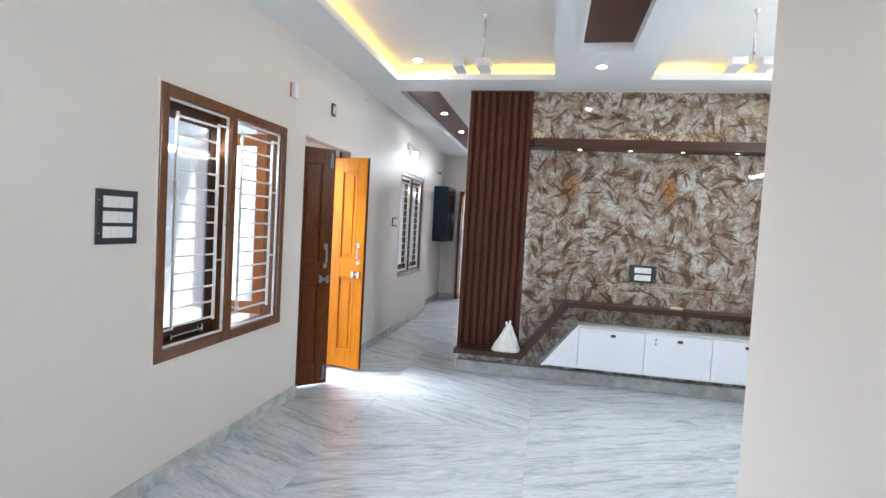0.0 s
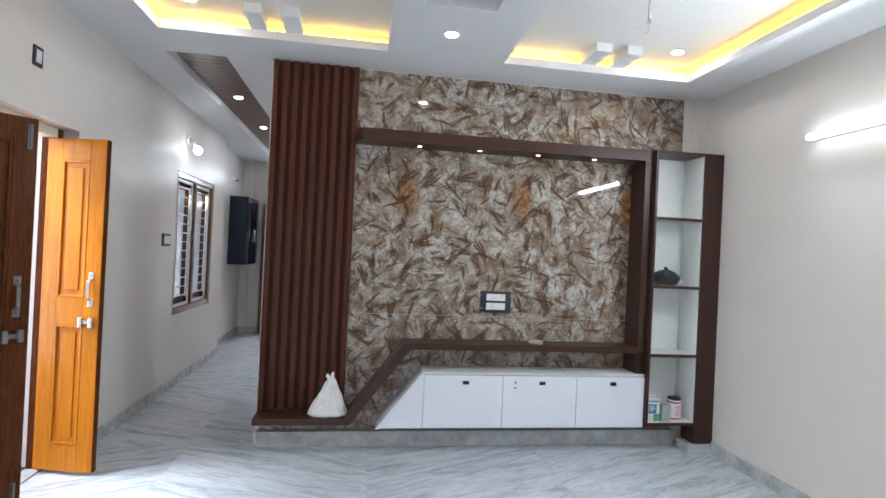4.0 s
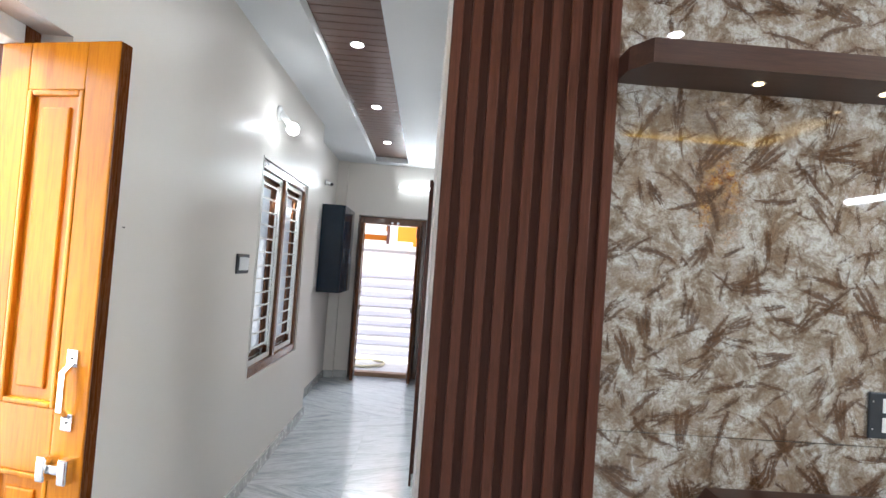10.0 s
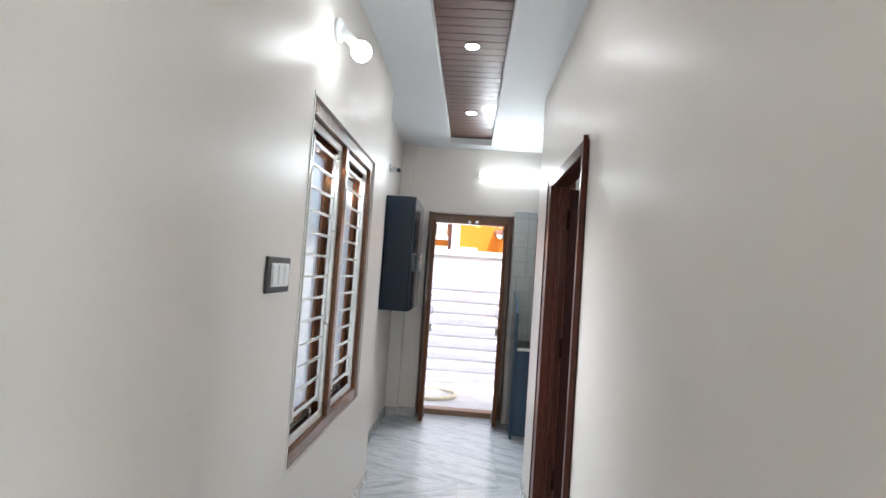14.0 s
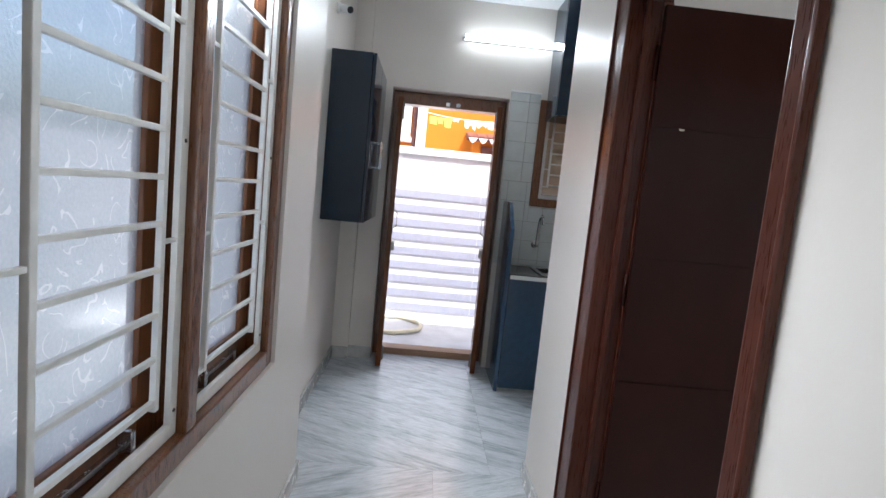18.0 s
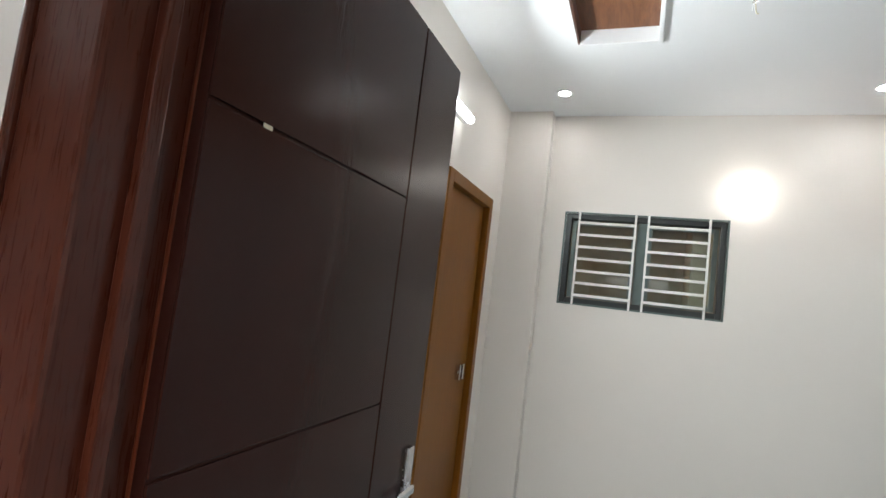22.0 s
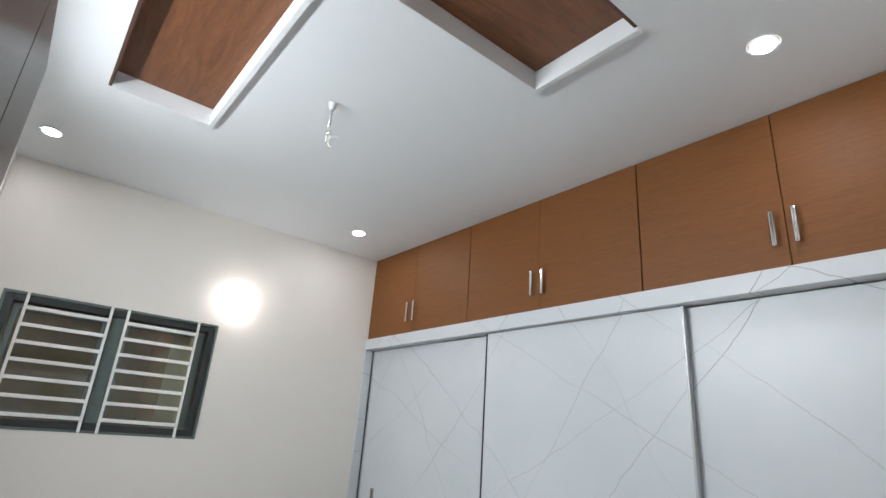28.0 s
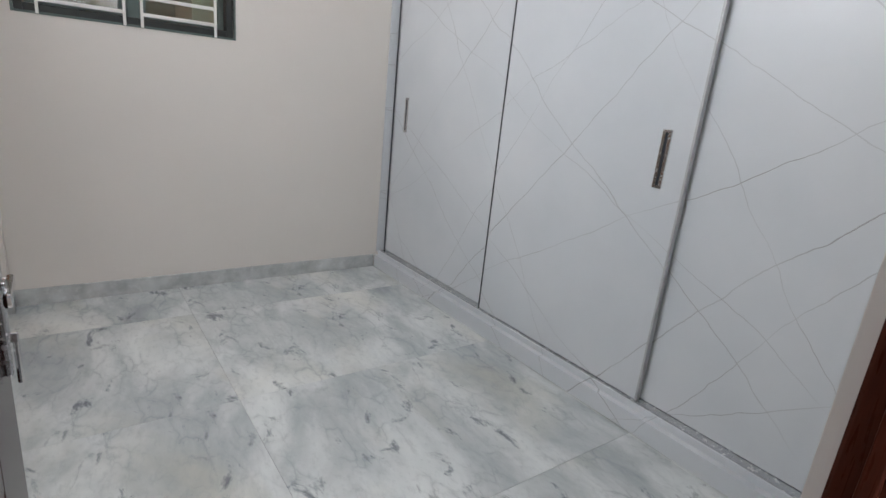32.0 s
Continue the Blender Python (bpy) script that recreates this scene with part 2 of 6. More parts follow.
def feather_laminate(name):
    """Glossy board printed with fans of brown feathers over a mottled cream ground."""
    n = Nodes(name, (0.5, 0.45, 0.4), 0.07, coat=0.0)
    tc = n.add("ShaderNodeTexCoord")
    xyz = n.add("ShaderNodeSeparateXYZ")
    n.link(tc.outputs["Object"], xyz.inputs[0])
    flat = n.add("ShaderNodeCombineXYZ")
    n.link(xyz.outputs[0], flat.inputs[0])
    n.link(xyz.outputs[2], flat.inputs[1])
    v = flat.outputs[0]
    ragged = n.noise(v, 66, 6, 0.76)
    swirl = n.add("ShaderNodeTexNoise", Scale=10.0, Detail=4.0)
    n.link(v, swirl.inputs["Vector"])
    bent = n.mix(0.036, v, swirl.outputs["Color"], "ADD")
    # ground: cream clouds, beige flakes, brown haze
    clouds = n.noise(v, 8.5, 8, 0.74, 0.4)
    flakes = n.noise(v, 30, 7, 0.76, 0.8)
    haze = n.noise(v, 3.6, 5, 0.6, 0.3)
    c = n.ramp(clouds, [(0.38, (0.21, 0.155, 0.10)), (0.45, (0.37, 0.315, 0.245)), (0.51, (0.60, 0.56, 0.49)), (0.59, (0.74, 0.725, 0.685))])
    c = n.mix(n.ramp(flakes, [(0.47, (0.0, 0.0, 0.0)), (0.58, (0.58, 0.58, 0.58))]), c, (0.22, 0.16, 0.10))
    c = n.mix(n.ramp(haze, [(0.50, (0, 0, 0)), (0.68, (0.6, 0.6, 0.6))]), c, n.ramp(flakes, [(0.38, (0.17, 0.105, 0.055)), (0.62, (0.40, 0.30, 0.19))]))
    # golden tufts that come back with each repeat of the print
    lap = n.math("SUBTRACT", n.math("FRACT", n.math("ADD", n.math("DIVIDE", xyz.outputs[0], 0.90), 0.311)), 0.5)
    tuft_x = n.math("MULTIPLY", lap, 0.90 / 0.10)
    tuft_z = n.math("DIVIDE", n.math("SUBTRACT", xyz.outputs[2], 1.87), 0.20)
    tuft = n.math("ADD", n.math("MULTIPLY", tuft_x, tuft_x), n.math("MULTIPLY", tuft_z, tuft_z))
    tuft = n.math("ADD", n.math("SUBTRACT", 1.0, tuft), n.math("MULTIPLY", n.math("SUBTRACT", ragged, 0.5), 3.5))
    tuft = n.math("ADD", tuft, n.math("MULTIPLY", n.math("SUBTRACT", clouds, 0.5), 6.0))
    c = n.mix(n.remap(tuft, 0.0, 0.95, 0.0, 1.0), c, n.ramp(flakes, [(0.40, (0.15, 0.045, 0.006)), (0.50, (0.38, 0.17, 0.025)), (0.62, (0.66, 0.44, 0.14))]))
    # cells a metre, length, half width, side blades, angle between blades, dark, light, share left out, strength
    fans = ((3.8, 0.25, 0.022, 2, 0.22, (0.20, 0.135, 0.080), (0.38, 0.30, 0.205), 0.22, 0.50),
            (5.4, 0.17, 0.016, 1, 0.26, (0.17, 0.105, 0.055), (0.35, 0.26, 0.16), 0.30, 0.60),
            (4.0, 0.24, 0.0145, 1, 0.15, (0.050, 0.024, 0.010), (0.165, 0.092, 0.040), 0.30, 0.90),
            (4.5, 0.22, 0.0140, 0, 1.0, (0.044, 0.021, 0.009), (0.150, 0.083, 0.036), 0.20, 0.90),
            (5.8, 0.17, 0.0115, 0, 1.0, (0.040, 0.020, 0.009), (0.130, 0.073, 0.033), 0.20, 0.90),
            (5.2, 0.18, 0.0110, 1, 0.17, (0.046, 0.023, 0.010), (0.150, 0.086, 0.040), 0.40, 0.85),
            (7.8, 0.125, 0.0080, 0, 1.0, (0.040, 0.020, 0.009), (0.130, 0.073, 0.033), 0.20, 0.88),
            (9.5, 0.095, 0.0065, 0, 1.0, (0.055, 0.029, 0.013), (0.17, 0.10, 0.05), 0.25, 0.80))
    for i, (cell, length, half, side, step, dark, light, skip, strength) in enumerate(fans):
        off = n.add("ShaderNodeMapping")
        off.inputs["Location"].default_value = (3.17 * i + 0.4, 5.71 * i + 0.9, 0)
        n.link(bent, off.inputs["Vector"])
        vor = n.add("ShaderNodeTexVoronoi", Scale=cell, Randomness=0.8)
        vor.voronoi_dimensions = "2D"
        n.link(off.outputs[0], vor.inputs["Vector"])
        sep = n.add("ShaderNodeSeparateColor")
        n.link(vor.outputs["Color"], sep.inputs[0])
        rel = n.tree.nodes.new("ShaderNodeVectorMath")
        rel.operation = "SUBTRACT"
        n.link(off.outputs[0], rel.inputs[0])
        n.link(vor.outputs["Position"], rel.inputs[1])
        rot = n.add("ShaderNodeVectorRotate")
        rot.rotation_type = "Z_AXIS"
        n.link(rel.outputs[0], rot.inputs["Vector"])
        drift = n.noise(vor.outputs["Position"], 2.6, 1.0, 0.4)
        n.link(n.math("ADD", n.math("MULTIPLY", drift, 19.0), n.math("MULTIPLY", sep.outputs[0], 1.7)), rot.inputs["Angle"])
        q = n.add("ShaderNodeSeparateXYZ")
        n.link(rot.outputs[0], q.inputs[0])
        # the blades open from a point behind the middle of the cell and bend a little
        u = n.math("ADD", q.outputs[0], length * 0.5)
        w = n.math("ADD", q.outputs[1], n.math("MULTIPLY", n.math("MULTIPLY", u, u), n.math("SUBTRACT", n.math("MULTIPLY", sep.outputs[2], 3.0), 1.5)))
        ang = n.math("ARCTAN2", w, u)
        rad = n.math("SQRT", n.math("ADD", n.math("MULTIPLY", u, u), n.math("MULTIPLY", w, w)))
        k = n.math("MAXIMUM", n.math("MINIMUM", n.math("ROUND", n.math("DIVIDE", ang, step)), float(side)), -float(side))
        across = n.math("MULTIPLY", n.math("SUBTRACT", ang, n.math("MULTIPLY", k, step)), rad)
        dice = n.add("ShaderNodeTexWhiteNoise")
        dice.noise_dimensions = "2D"
        pair = n.add("ShaderNodeCombineXYZ")
        n.link(k, pair.inputs[0])
        n.link(n.math("MULTIPLY", sep.outputs[2], 91.0), pair.inputs[1])
        n.link(pair.outputs[0], dice.inputs["Vector"])
        reach = n.math("MULTIPLY", n.remap(dice.outputs["Value"], 0.5, 1.1), length)
        t = n.math("DIVIDE", rad, reach)
        width = n.math("MULTIPLY", n.math("MULTIPLY", n.math("MULTIPLY", t, n.math("SUBTRACT", 1.0, t)), n.math("ADD", t, 0.5)), half * 3.6)
        streak = n.add("ShaderNodeCombineXYZ")
        n.link(n.math("MULTIPLY", across, 270), streak.inputs[0])
        n.link(n.math("MULTIPLY", rad, 17), streak.inputs[1])
        n.link(n.math("MULTIPLY", sep.outputs[2], 60), streak.inputs[2])
        barbs = n.noise(streak.outputs[0], 1.0, 3, 0.6)
        e = n.math("SUBTRACT", width, n.math("ABSOLUTE", across))
        e = n.math("ADD", e, n.math("MULTIPLY", n.math("SUBTRACT", ragged, 0.5), 0.040))
        e = n.math("ADD", e, n.math("MULTIPLY", n.math("SUBTRACT", barbs, 0.5), 0.036))
        ink = n.math("MULTIPLY", n.remap(e, 0.0, 1.0, -0.003, 0.007), n.math("MULTIPLY", n.math("GREATER_THAN", sep.outputs[1], skip), strength))
        c = n.mix(ink, c, n.ramp(n.math("ADD", n.math("MULTIPLY", barbs, 0.6), n.math("MULTIPLY", flakes, 0.4)), [(0.40, dark), (0.60, light)]))
    speck = n.noise(v, 110, 5, 0.75)
    c = n.mix(1.0, c, n.ramp(speck, [(0.36, (0.66, 0.645, 0.62)), (0.56, (0.93, 0.93, 0.94))]), "MULTIPLY")
    grey = n.add("ShaderNodeHueSaturation", Hue=0.488, Saturation=1.05, Value=0.82)
    n.link(c, grey.inputs["Color"])
    n.colour(grey.outputs["Color"])
    n.rough(clouds, 0.02, 0.045)
    return n.mat


def veined_laminate(name):
    """White high-gloss board with thin crossing grey lines."""
    n = Nodes(name, (0.72, 0.74, 0.76), 0.32)
    out = None
    for i, (turn, pitch, width) in enumerate(((40, 1.5, 0.0034), (-62, 1.15, 0.0026), (-52, 1.7, 0.0034), (33, 2.3, 0.0024), (58, 1.3, 0.0022), (-35, 1.9, 0.0022))):
        v = n.coords((1, 1, 1), (0, turn, 0), which="Object")
        wob = n.add("ShaderNodeTexNoise", Scale=1.6, Detail=5.0)
        n.link(v, wob.inputs["Vector"])
        vw = n.mix(0.16, v, wob.outputs["Color"], "ADD")
        sep = n.add("ShaderNodeSeparateXYZ")
        n.link(vw, sep.inputs[0])
        saw = n.math("FRACT", n.math("MULTIPLY", n.math("ADD", sep.outputs[0], 7.3 * i), 1 / (pitch * 0.62)))
        d = n.math("ABSOLUTE", n.math("SUBTRACT", saw, 0.5))
        line = n.math("LESS_THAN", d, width / pitch)
        soft = n.math("MULTIPLY", line, n.remap(n.noise(v, 1.7, 3), -0.5, 1.3))
        out = soft if out is None else n.math("MAXIMUM", out, soft)
    cloud = n.noise(n.coords(), 1.3, 5)
    base = n.ramp(cloud, [(0.3, (0.54, 0.57, 0.595)), (0.7, (0.63, 0.65, 0.67))])
    n.colour(n.mix(out, base, (0.24, 0.235, 0.23)))
    n.rough(cloud, 0.3, 0.42)
    return n.mat


def frosted(name):
    """Pressed frosted glass: short curled ridges on a pane that blurs the daylight behind it."""
    n = Nodes(name, (0.9, 0.93, 0.95), 0.15)
    v = n.coords((1, 1, 1))
    curls = n.noise(v, 11, 1.5, 0.4, 1.6)
    gate = n.noise(v, 17, 1, 0.4)
    line = n.math("LESS_THAN", n.math("ABSOLUTE", n.math("SUBTRACT", curls, 0.5)), 0.016)
    ridge = n.math("MULTIPLY", line, n.math("GREATER_THAN", gate, 0.49))
    grain = n.noise(v, 160, 3, 0.6)
    tint = n.mix(ridge, n.ramp(grain, [(0.3, (0.75, 0.785, 0.80)), (0.7, (0.84, 0.86, 0.87))]), (1.0, 1.0, 1.0))
    tr = n.add("ShaderNodeBsdfTranslucent")
    n.link(tint, tr.inputs["Color"])
    gl = n.add("ShaderNodeBsdfGlossy", Color=(0.8, 0.85, 0.88, 1), Roughness=0.22)
    b = n.add("ShaderNodeBump", Strength=0.9, Distance=0.005)
    n.link(n.math("ADD", ridge, n.math("MULTIPLY", grain, 0.25)), b.inputs["Height"])
    rf = n.add("ShaderNodeBsdfRefraction", Roughness=0.46, IOR=1.02)
    n.link(tint, rf.inputs["Color"])
    for s in (tr, gl, rf):
        n.link(b.outputs["Normal"], s.inputs["Normal"])
    inner = n.add("ShaderNodeMixShader", Fac=0.72)
    n.link(tr.outputs[0], inner.inputs[1])
    n.link(rf.outputs[0], inner.inputs[2])
    m = n.add("ShaderNodeMixShader", Fac=0.10)
    n.link(inner.outputs[0], m.inputs[1])
    n.link(gl.outputs[0], m.inputs[2])
    n.link(m.outputs[0], n.tree.nodes["Material Output"].inputs["Surface"])
    return n.mat


def clear_glass(name, colour=(0.75, 0.85, 0.82)):
    n = Nodes(name, colour, 0.04)
    n.bsdf.inputs["Transmission Weight"].default_value = 1.0
    n.bsdf.inputs["IOR"].default_value = 1.45
    return n.mat


M_WALL = paint("cream_wall_paint", (0.74, 0.70, 0.655), 0.36, 0.965)
M_CEIL = paint("white_ceiling_paint", (0.80, 0.815, 0.83), 0.56, 0.97)
M_COVE = paint("cove_paint", (0.82, 0.82, 0.80), 0.5, 0.97)
M_FLOOR = streaked_marble("streaked_marble", (0.63, 0.675, 0.71), (0.235, 0.275, 0.31))
M_BEDFLOOR = cloudy_marble("cloudy_marble")
M_SKIRT = plain("grey_marble_skirting", (0.53, 0.55, 0.545), 0.25, grain=9, vary=0.3)
M_FEATHER = feather_laminate("feather_print_laminate")
M_FLUTE = wood("fluted_walnut_board", (0.050, 0.0165, 0.0098), (0.120, 0.040, 0.0235), (40, 40, 1.5), 0.45, 0.0, 0.35, 0.15)
# flute wood again, darkened to hold the shade inside the grooves
M_GROOVE_SHADE = wood("groove_shade_board", (0.034, 0.0110, 0.0064), (0.082, 0.0265, 0.0152), (40, 40, 1.5), 0.6, 0.0, 0.3, 0.2)
M_DARKBOARD = wood("dark_walnut_laminate", (0.031, 0.0135, 0.0090), (0.072, 0.0320, 0.0215), (1.5, 30, 30), 0.36, 0.0, 0.3, 0.3)
M_DARKBOARD_V = wood("dark_walnut_laminate_upright", (0.028, 0.0125, 0.0092), (0.062, 0.0285, 0.0210), (30, 30, 1.5), 0.4, 0.0, 0.3, 0.3)
# lit copy of the door teak: the daylight glow is in the colour
M_TEAK_LIT = wood("lit_varnished_teak", (0.44, 0.126, 0.005), (0.69, 0.256, 0.011), (16, 16, 1.0), 0.22, 0.06, 0.3, 0.2)
# open casement: outdoor light on the wood is put into the colour
M_CASE_LIT = wood("lit_red_teak_casement", (0.26, 0.080, 0.017), (0.46, 0.155, 0.034), (16, 16, 1.0), 0.3, 0.1, 0.25, 0.3)
# closed casement of window_1: its backlit shade is put into the colour
M_CASE_SHADE = wood("backlit_casement_wood", (0.028, 0.012, 0.007), (0.066, 0.028, 0.016), (16, 16, 1.0), 0.35, 0.0, 0.25, 0.3)
# shaded copy of the door teak: the shade is in the colour
M_TEAK_SHADE = wood("shaded_varnished_teak", (0.062, 0.0145, 0.0026), (0.138, 0.037, 0.0056), (16, 16, 1.0), 0.26, 0.0, 0.25, 0.2)
M_FRAME = wood("brown_window_wood", (0.090, 0.029, 0.009), (0.20, 0.072, 0.023), (18, 18, 1.6), 0.28, 0.35)
# glossy polish, lightened to hold the yard's light on the right leaf
M_BACKLEAF_LIT = wood("lit_glossy_back_door_polish", (0.15, 0.050, 0.022), (0.30, 0.115, 0.052), (18, 18, 1.2), 0.14, 0.6, 0.25, 0.5)
M_SHUTTER = wood("red_brown_shutter_wood", (0.095, 0.031, 0.010), (0.205, 0.074, 0.024), (16, 16, 1.0), 0.32, 0.15, 0.25, 0.3)
# threshold wood in a lighter tan, with the daylight on it put in
M_THRESHOLD = wood("lit_threshold_wood", (0.22, 0.125, 0.070), (0.40, 0.25, 0.15), (2, 18, 18), 0.45, 0.0)
M_MAHOGANY = wood("mahogany_polish", (0.042, 0.0095, 0.0052), (0.076, 0.0178, 0.0088), (18, 18, 1.2), 0.28, 0.05, 0.25, 0.22)
n_door = Nodes("dark_brown_polish", (0.034, 0.010, 0.007), 0.24, spec=0.14)
door_cloud = n_door.noise(n_door.coords((1, 1, 0.4)), 3.0, 4)
n_door.colour(n_door.ramp(door_cloud, [(0.3, (0.022, 0.0065, 0.0047)), (0.7, (0.031, 0.0098, 0.0072))]))
n_door.bump(n_door.noise(n_door.coords((7, 7, 0.35)), 40, 3), 0.16, 0.0009)
M_DOORDARK = n_door.mat
# jamb wood made redder and brighter, to paint the rebate as lit
M_REBATE_LIT = wood("lit_rebate_wood", (0.075, 0.015, 0.006), (0.14, 0.028, 0.010), (18, 18, 1.2), 0.3, 0.1)
M_BATHDOOR = wood("caramel_laminate", (0.155, 0.055, 0.006), (0.21, 0.080, 0.008), (20, 20, 1.3), 0.4, 0.0, 0.25, 0.2)
M_LOFT = wood("copper_brown_laminate", (0.140, 0.048, 0.011), (0.225, 0.084, 0.021), (3, 60, 60), 0.52, 0.0, 0.45, 0.3)
M_INSET = wood("red_brown_ceiling_veneer", (0.105, 0.036, 0.014), (0.24, 0.092, 0.036), (1.6, 12, 12), 0.5, 0.05)
M_INSET_Y = wood("red_brown_ceiling_veneer_crosswise", (0.105, 0.036, 0.014), (0.24, 0.092, 0.036), (12, 1.6, 12), 0.5, 0.05)
M_INSET_DARK = wood("dark_ceiling_veneer", (0.055, 0.022, 0.014), (0.115, 0.048, 0.030), (1.6, 30, 30), 0.5, 0.05)
M_PLANK = wood("brown_ceiling_plank", (0.10, 0.048, 0.034), (0.19, 0.098, 0.068), (2.0, 26, 26), 0.4, 0.15)
M_WHITE = plain("white_laminate", (0.77, 0.80, 0.86), 0.25, vary=0.015)
M_WHITEPAINT = plain("white_enamel", (0.80, 0.80, 0.77), 0.32, vary=0.08)
M_VEIN = veined_laminate("white_veined_laminate")
M_PALE = plain("pale_shelf_laminate", (0.74, 0.765, 0.75), 0.35, vary=0.05)
M_BLUE = plain("navy_gloss_laminate", (0.003, 0.015, 0.034), 0.06, coat=0.1, vary=0.1)
M_BLUEMATT = plain("blue_cabinet_board", (0.020, 0.060, 0.118), 0.16, coat=0.3, vary=0.15)
M_GRANITE = plain("black_granite", (0.02, 0.02, 0.022), 0.12, grain=120, vary=0.5)
M_STEEL = plain("brushed_steel", (0.62, 0.63, 0.64), 0.25, 1.0)
M_CHROME = plain("chrome", (0.78, 0.79, 0.8), 0.1, 1.0)
M_DARKMETAL = plain("dark_bronze_metal", (0.06, 0.05, 0.045), 0.35, 0.8)
M_DULLSTEEL = plain("dull_grey_steel", (0.26, 0.25, 0.24), 0.42, 0.9)
M_EDGE = plain("grey_edge_profile", (0.46, 0.47, 0.48), 0.35, 0.35)
M_BLACK = plain("black_plastic", (0.022, 0.026, 0.032), 0.35)
M_SWITCH = plain("white_plastic", (0.78, 0.79, 0.80), 0.35, vary=0.04)
M_FROST = frosted("embossed_frosted_glass")
M_GLASS = clear_glass("green_tinted_glass")
M_DARKFRAME = plain("dark_aluminium", (0.045, 0.050, 0.050), 0.35, 0.4)
M_GREENMULL = plain("grey_green_aluminium", (0.13, 0.17, 0.16), 0.35, 0.4)
M_TILE = plain("pale_wall_tile", (0.60, 0.63, 0.62), 0.15, grain=6, vary=0.12)
M_GROUT = plain("tile_grout", (0.30, 0.31, 0.31), 0.8)
M_BULB = glow("lit_bulb", (0.90, 0.97, 1.0), 8.5)
M_TUBE = glow("lit_tube", (0.90, 0.97, 1.0), 4.5)
M_GLOBE = glow("lit_globe", (1.0, 0.98, 0.95), 6.5)
M_SPOT = glow("lit_downlight", (0.95, 0.98, 1.0), 70)
M_WARMSPOT = glow("lit_warm_downlight", (1.0, 0.74, 0.45), 2.4)
M_LED = glow("yellow_led_strip", (1.0, 0.60, 0.07), 2.7)
M_PLASTICBAG = plain("white_carrier_bag_plastic", (0.80, 0.81, 0.78), 0.4, grain=18, vary=0.12)
M_YELLOWPIPE = plain("cream_hose_rubber", (0.62, 0.58, 0.42), 0.45)
M_RED = plain("red_plastic", (0.50, 0.10, 0.09), 0.4)
M_CARD_BLUE = plain("blue_green_print", (0.10, 0.30, 0.48), 0.35, grain=14, vary=0.5)
M_CARD_GREEN = plain("green_print", (0.10, 0.36, 0.13), 0.4, grain=14, vary=0.3)
M_CARD_PINK = plain("red_print", (0.55, 0.13, 0.17), 0.4, grain=14, vary=0.3)
M_CARD_GREY = plain("grey_tin", (0.38, 0.44, 0.44), 0.4, vary=0.2)
M_SLAT = plain("tan_shutter_paint", (0.54, 0.44, 0.33), 0.5, grain=9, vary=0.2)
M_CLOTH = plain("yellow_cloth", (0.75, 0.50, 0.10), 0.8, grain=30, vary=0.2)
M_YARD = plain("pale_yard_paving", (0.50, 0.52, 0.55), 0.5, grain=5, vary=0.15)
# passage paving darkened so that the lower frosted panes look shaded
M_PASSAGE = plain("shaded_passage_paving", (0.20, 0.21, 0.22), 0.7, grain=5, vary=0.2)
M_STRIPE = plain("grey_wall_stripe_tile", (0.40, 0.42, 0.53), 0.3, vary=0.08)
M_WHITETILE = plain("white_wall_tile", (0.74, 0.75, 0.78), 0.3, vary=0.05)
M_ORANGE = paint("orange_facade_paint", (0.60, 0.19, 0.02), 0.7, 0.9)
M_RENDER = paint("pale_outside_render", (0.78, 0.77, 0.74), 0.8, 0.9)
# passage wall: its shade is put into the grey colour
M_PASSAGEWALL = paint("shaded_outside_render", (0.40, 0.43, 0.46), 0.8, 0.85)
M_ROOFTILE = plain("dark_red_roof_tile", (0.16, 0.06, 0.05), 0.6, grain=12, vary=0.4)
# beige shaft plaster with the dimness of the shaft put into the colour
M_SHAFT = paint("shaded_shaft_plaster", (0.30, 0.26, 0.19), 0.8, 0.7)

# ---------------------------------------------------------------- helpers
ORIGIN = {}


def box(bm, x0, x1, y0, y1, z0, z1, bevel=0.0):
    """A box, its edges bevelled if asked."""
    m = Matrix.Translation(((x0 + x1) / 2, (y0 + y1) / 2, (z0 + z1) / 2)) @ Matrix.Diagonal((abs(x1 - x0), abs(y1 - y0), abs(z1 - z0), 1))
    r = bmesh.ops.create_cube(bm, size=1, matrix=m)
    if bevel:
        edges = {e for v in r["verts"] for e in v.link_edges}
        bmesh.ops.bevel(bm, geom=list(edges), offset=bevel, segments=2, affect="EDGES", profile=0.6)
    return bm


def bx(x0, x1, y0, y1, z0, z1, bevel=0.0):
    return box(bmesh.new(), x0, x1, y0, y1, z0, z1, bevel)


def tube(bm, a, b, r, sides=10, r2=None):
    """A rod from a to b."""
    a, b = Vector(a), Vector(b)
    d = b - a
    m = Matrix.Translation((a + b) / 2) @ d.to_track_quat("Z", "Y").to_matrix().to_4x4()
    bmesh.ops.create_cone(bm, cap_ends=True, segments=sides, radius1=r, radius2=r if r2 is None else r2, depth=d.length, matrix=m)
    return bm


def rod(a, b, r, sides=10, r2=None):
    return tube(bmesh.new(), a, b, r, sides, r2)


def ball(centre, r, squash=(1, 1, 1), seg=16):
    bm = bmesh.new()
    bmesh.ops.create_uvsphere(bm, u_segments=seg, v_segments=seg // 2 + 2, radius=r, matrix=Matrix.Translation(centre) @ Matrix.Diagonal((*squash, 1)))
    return bm


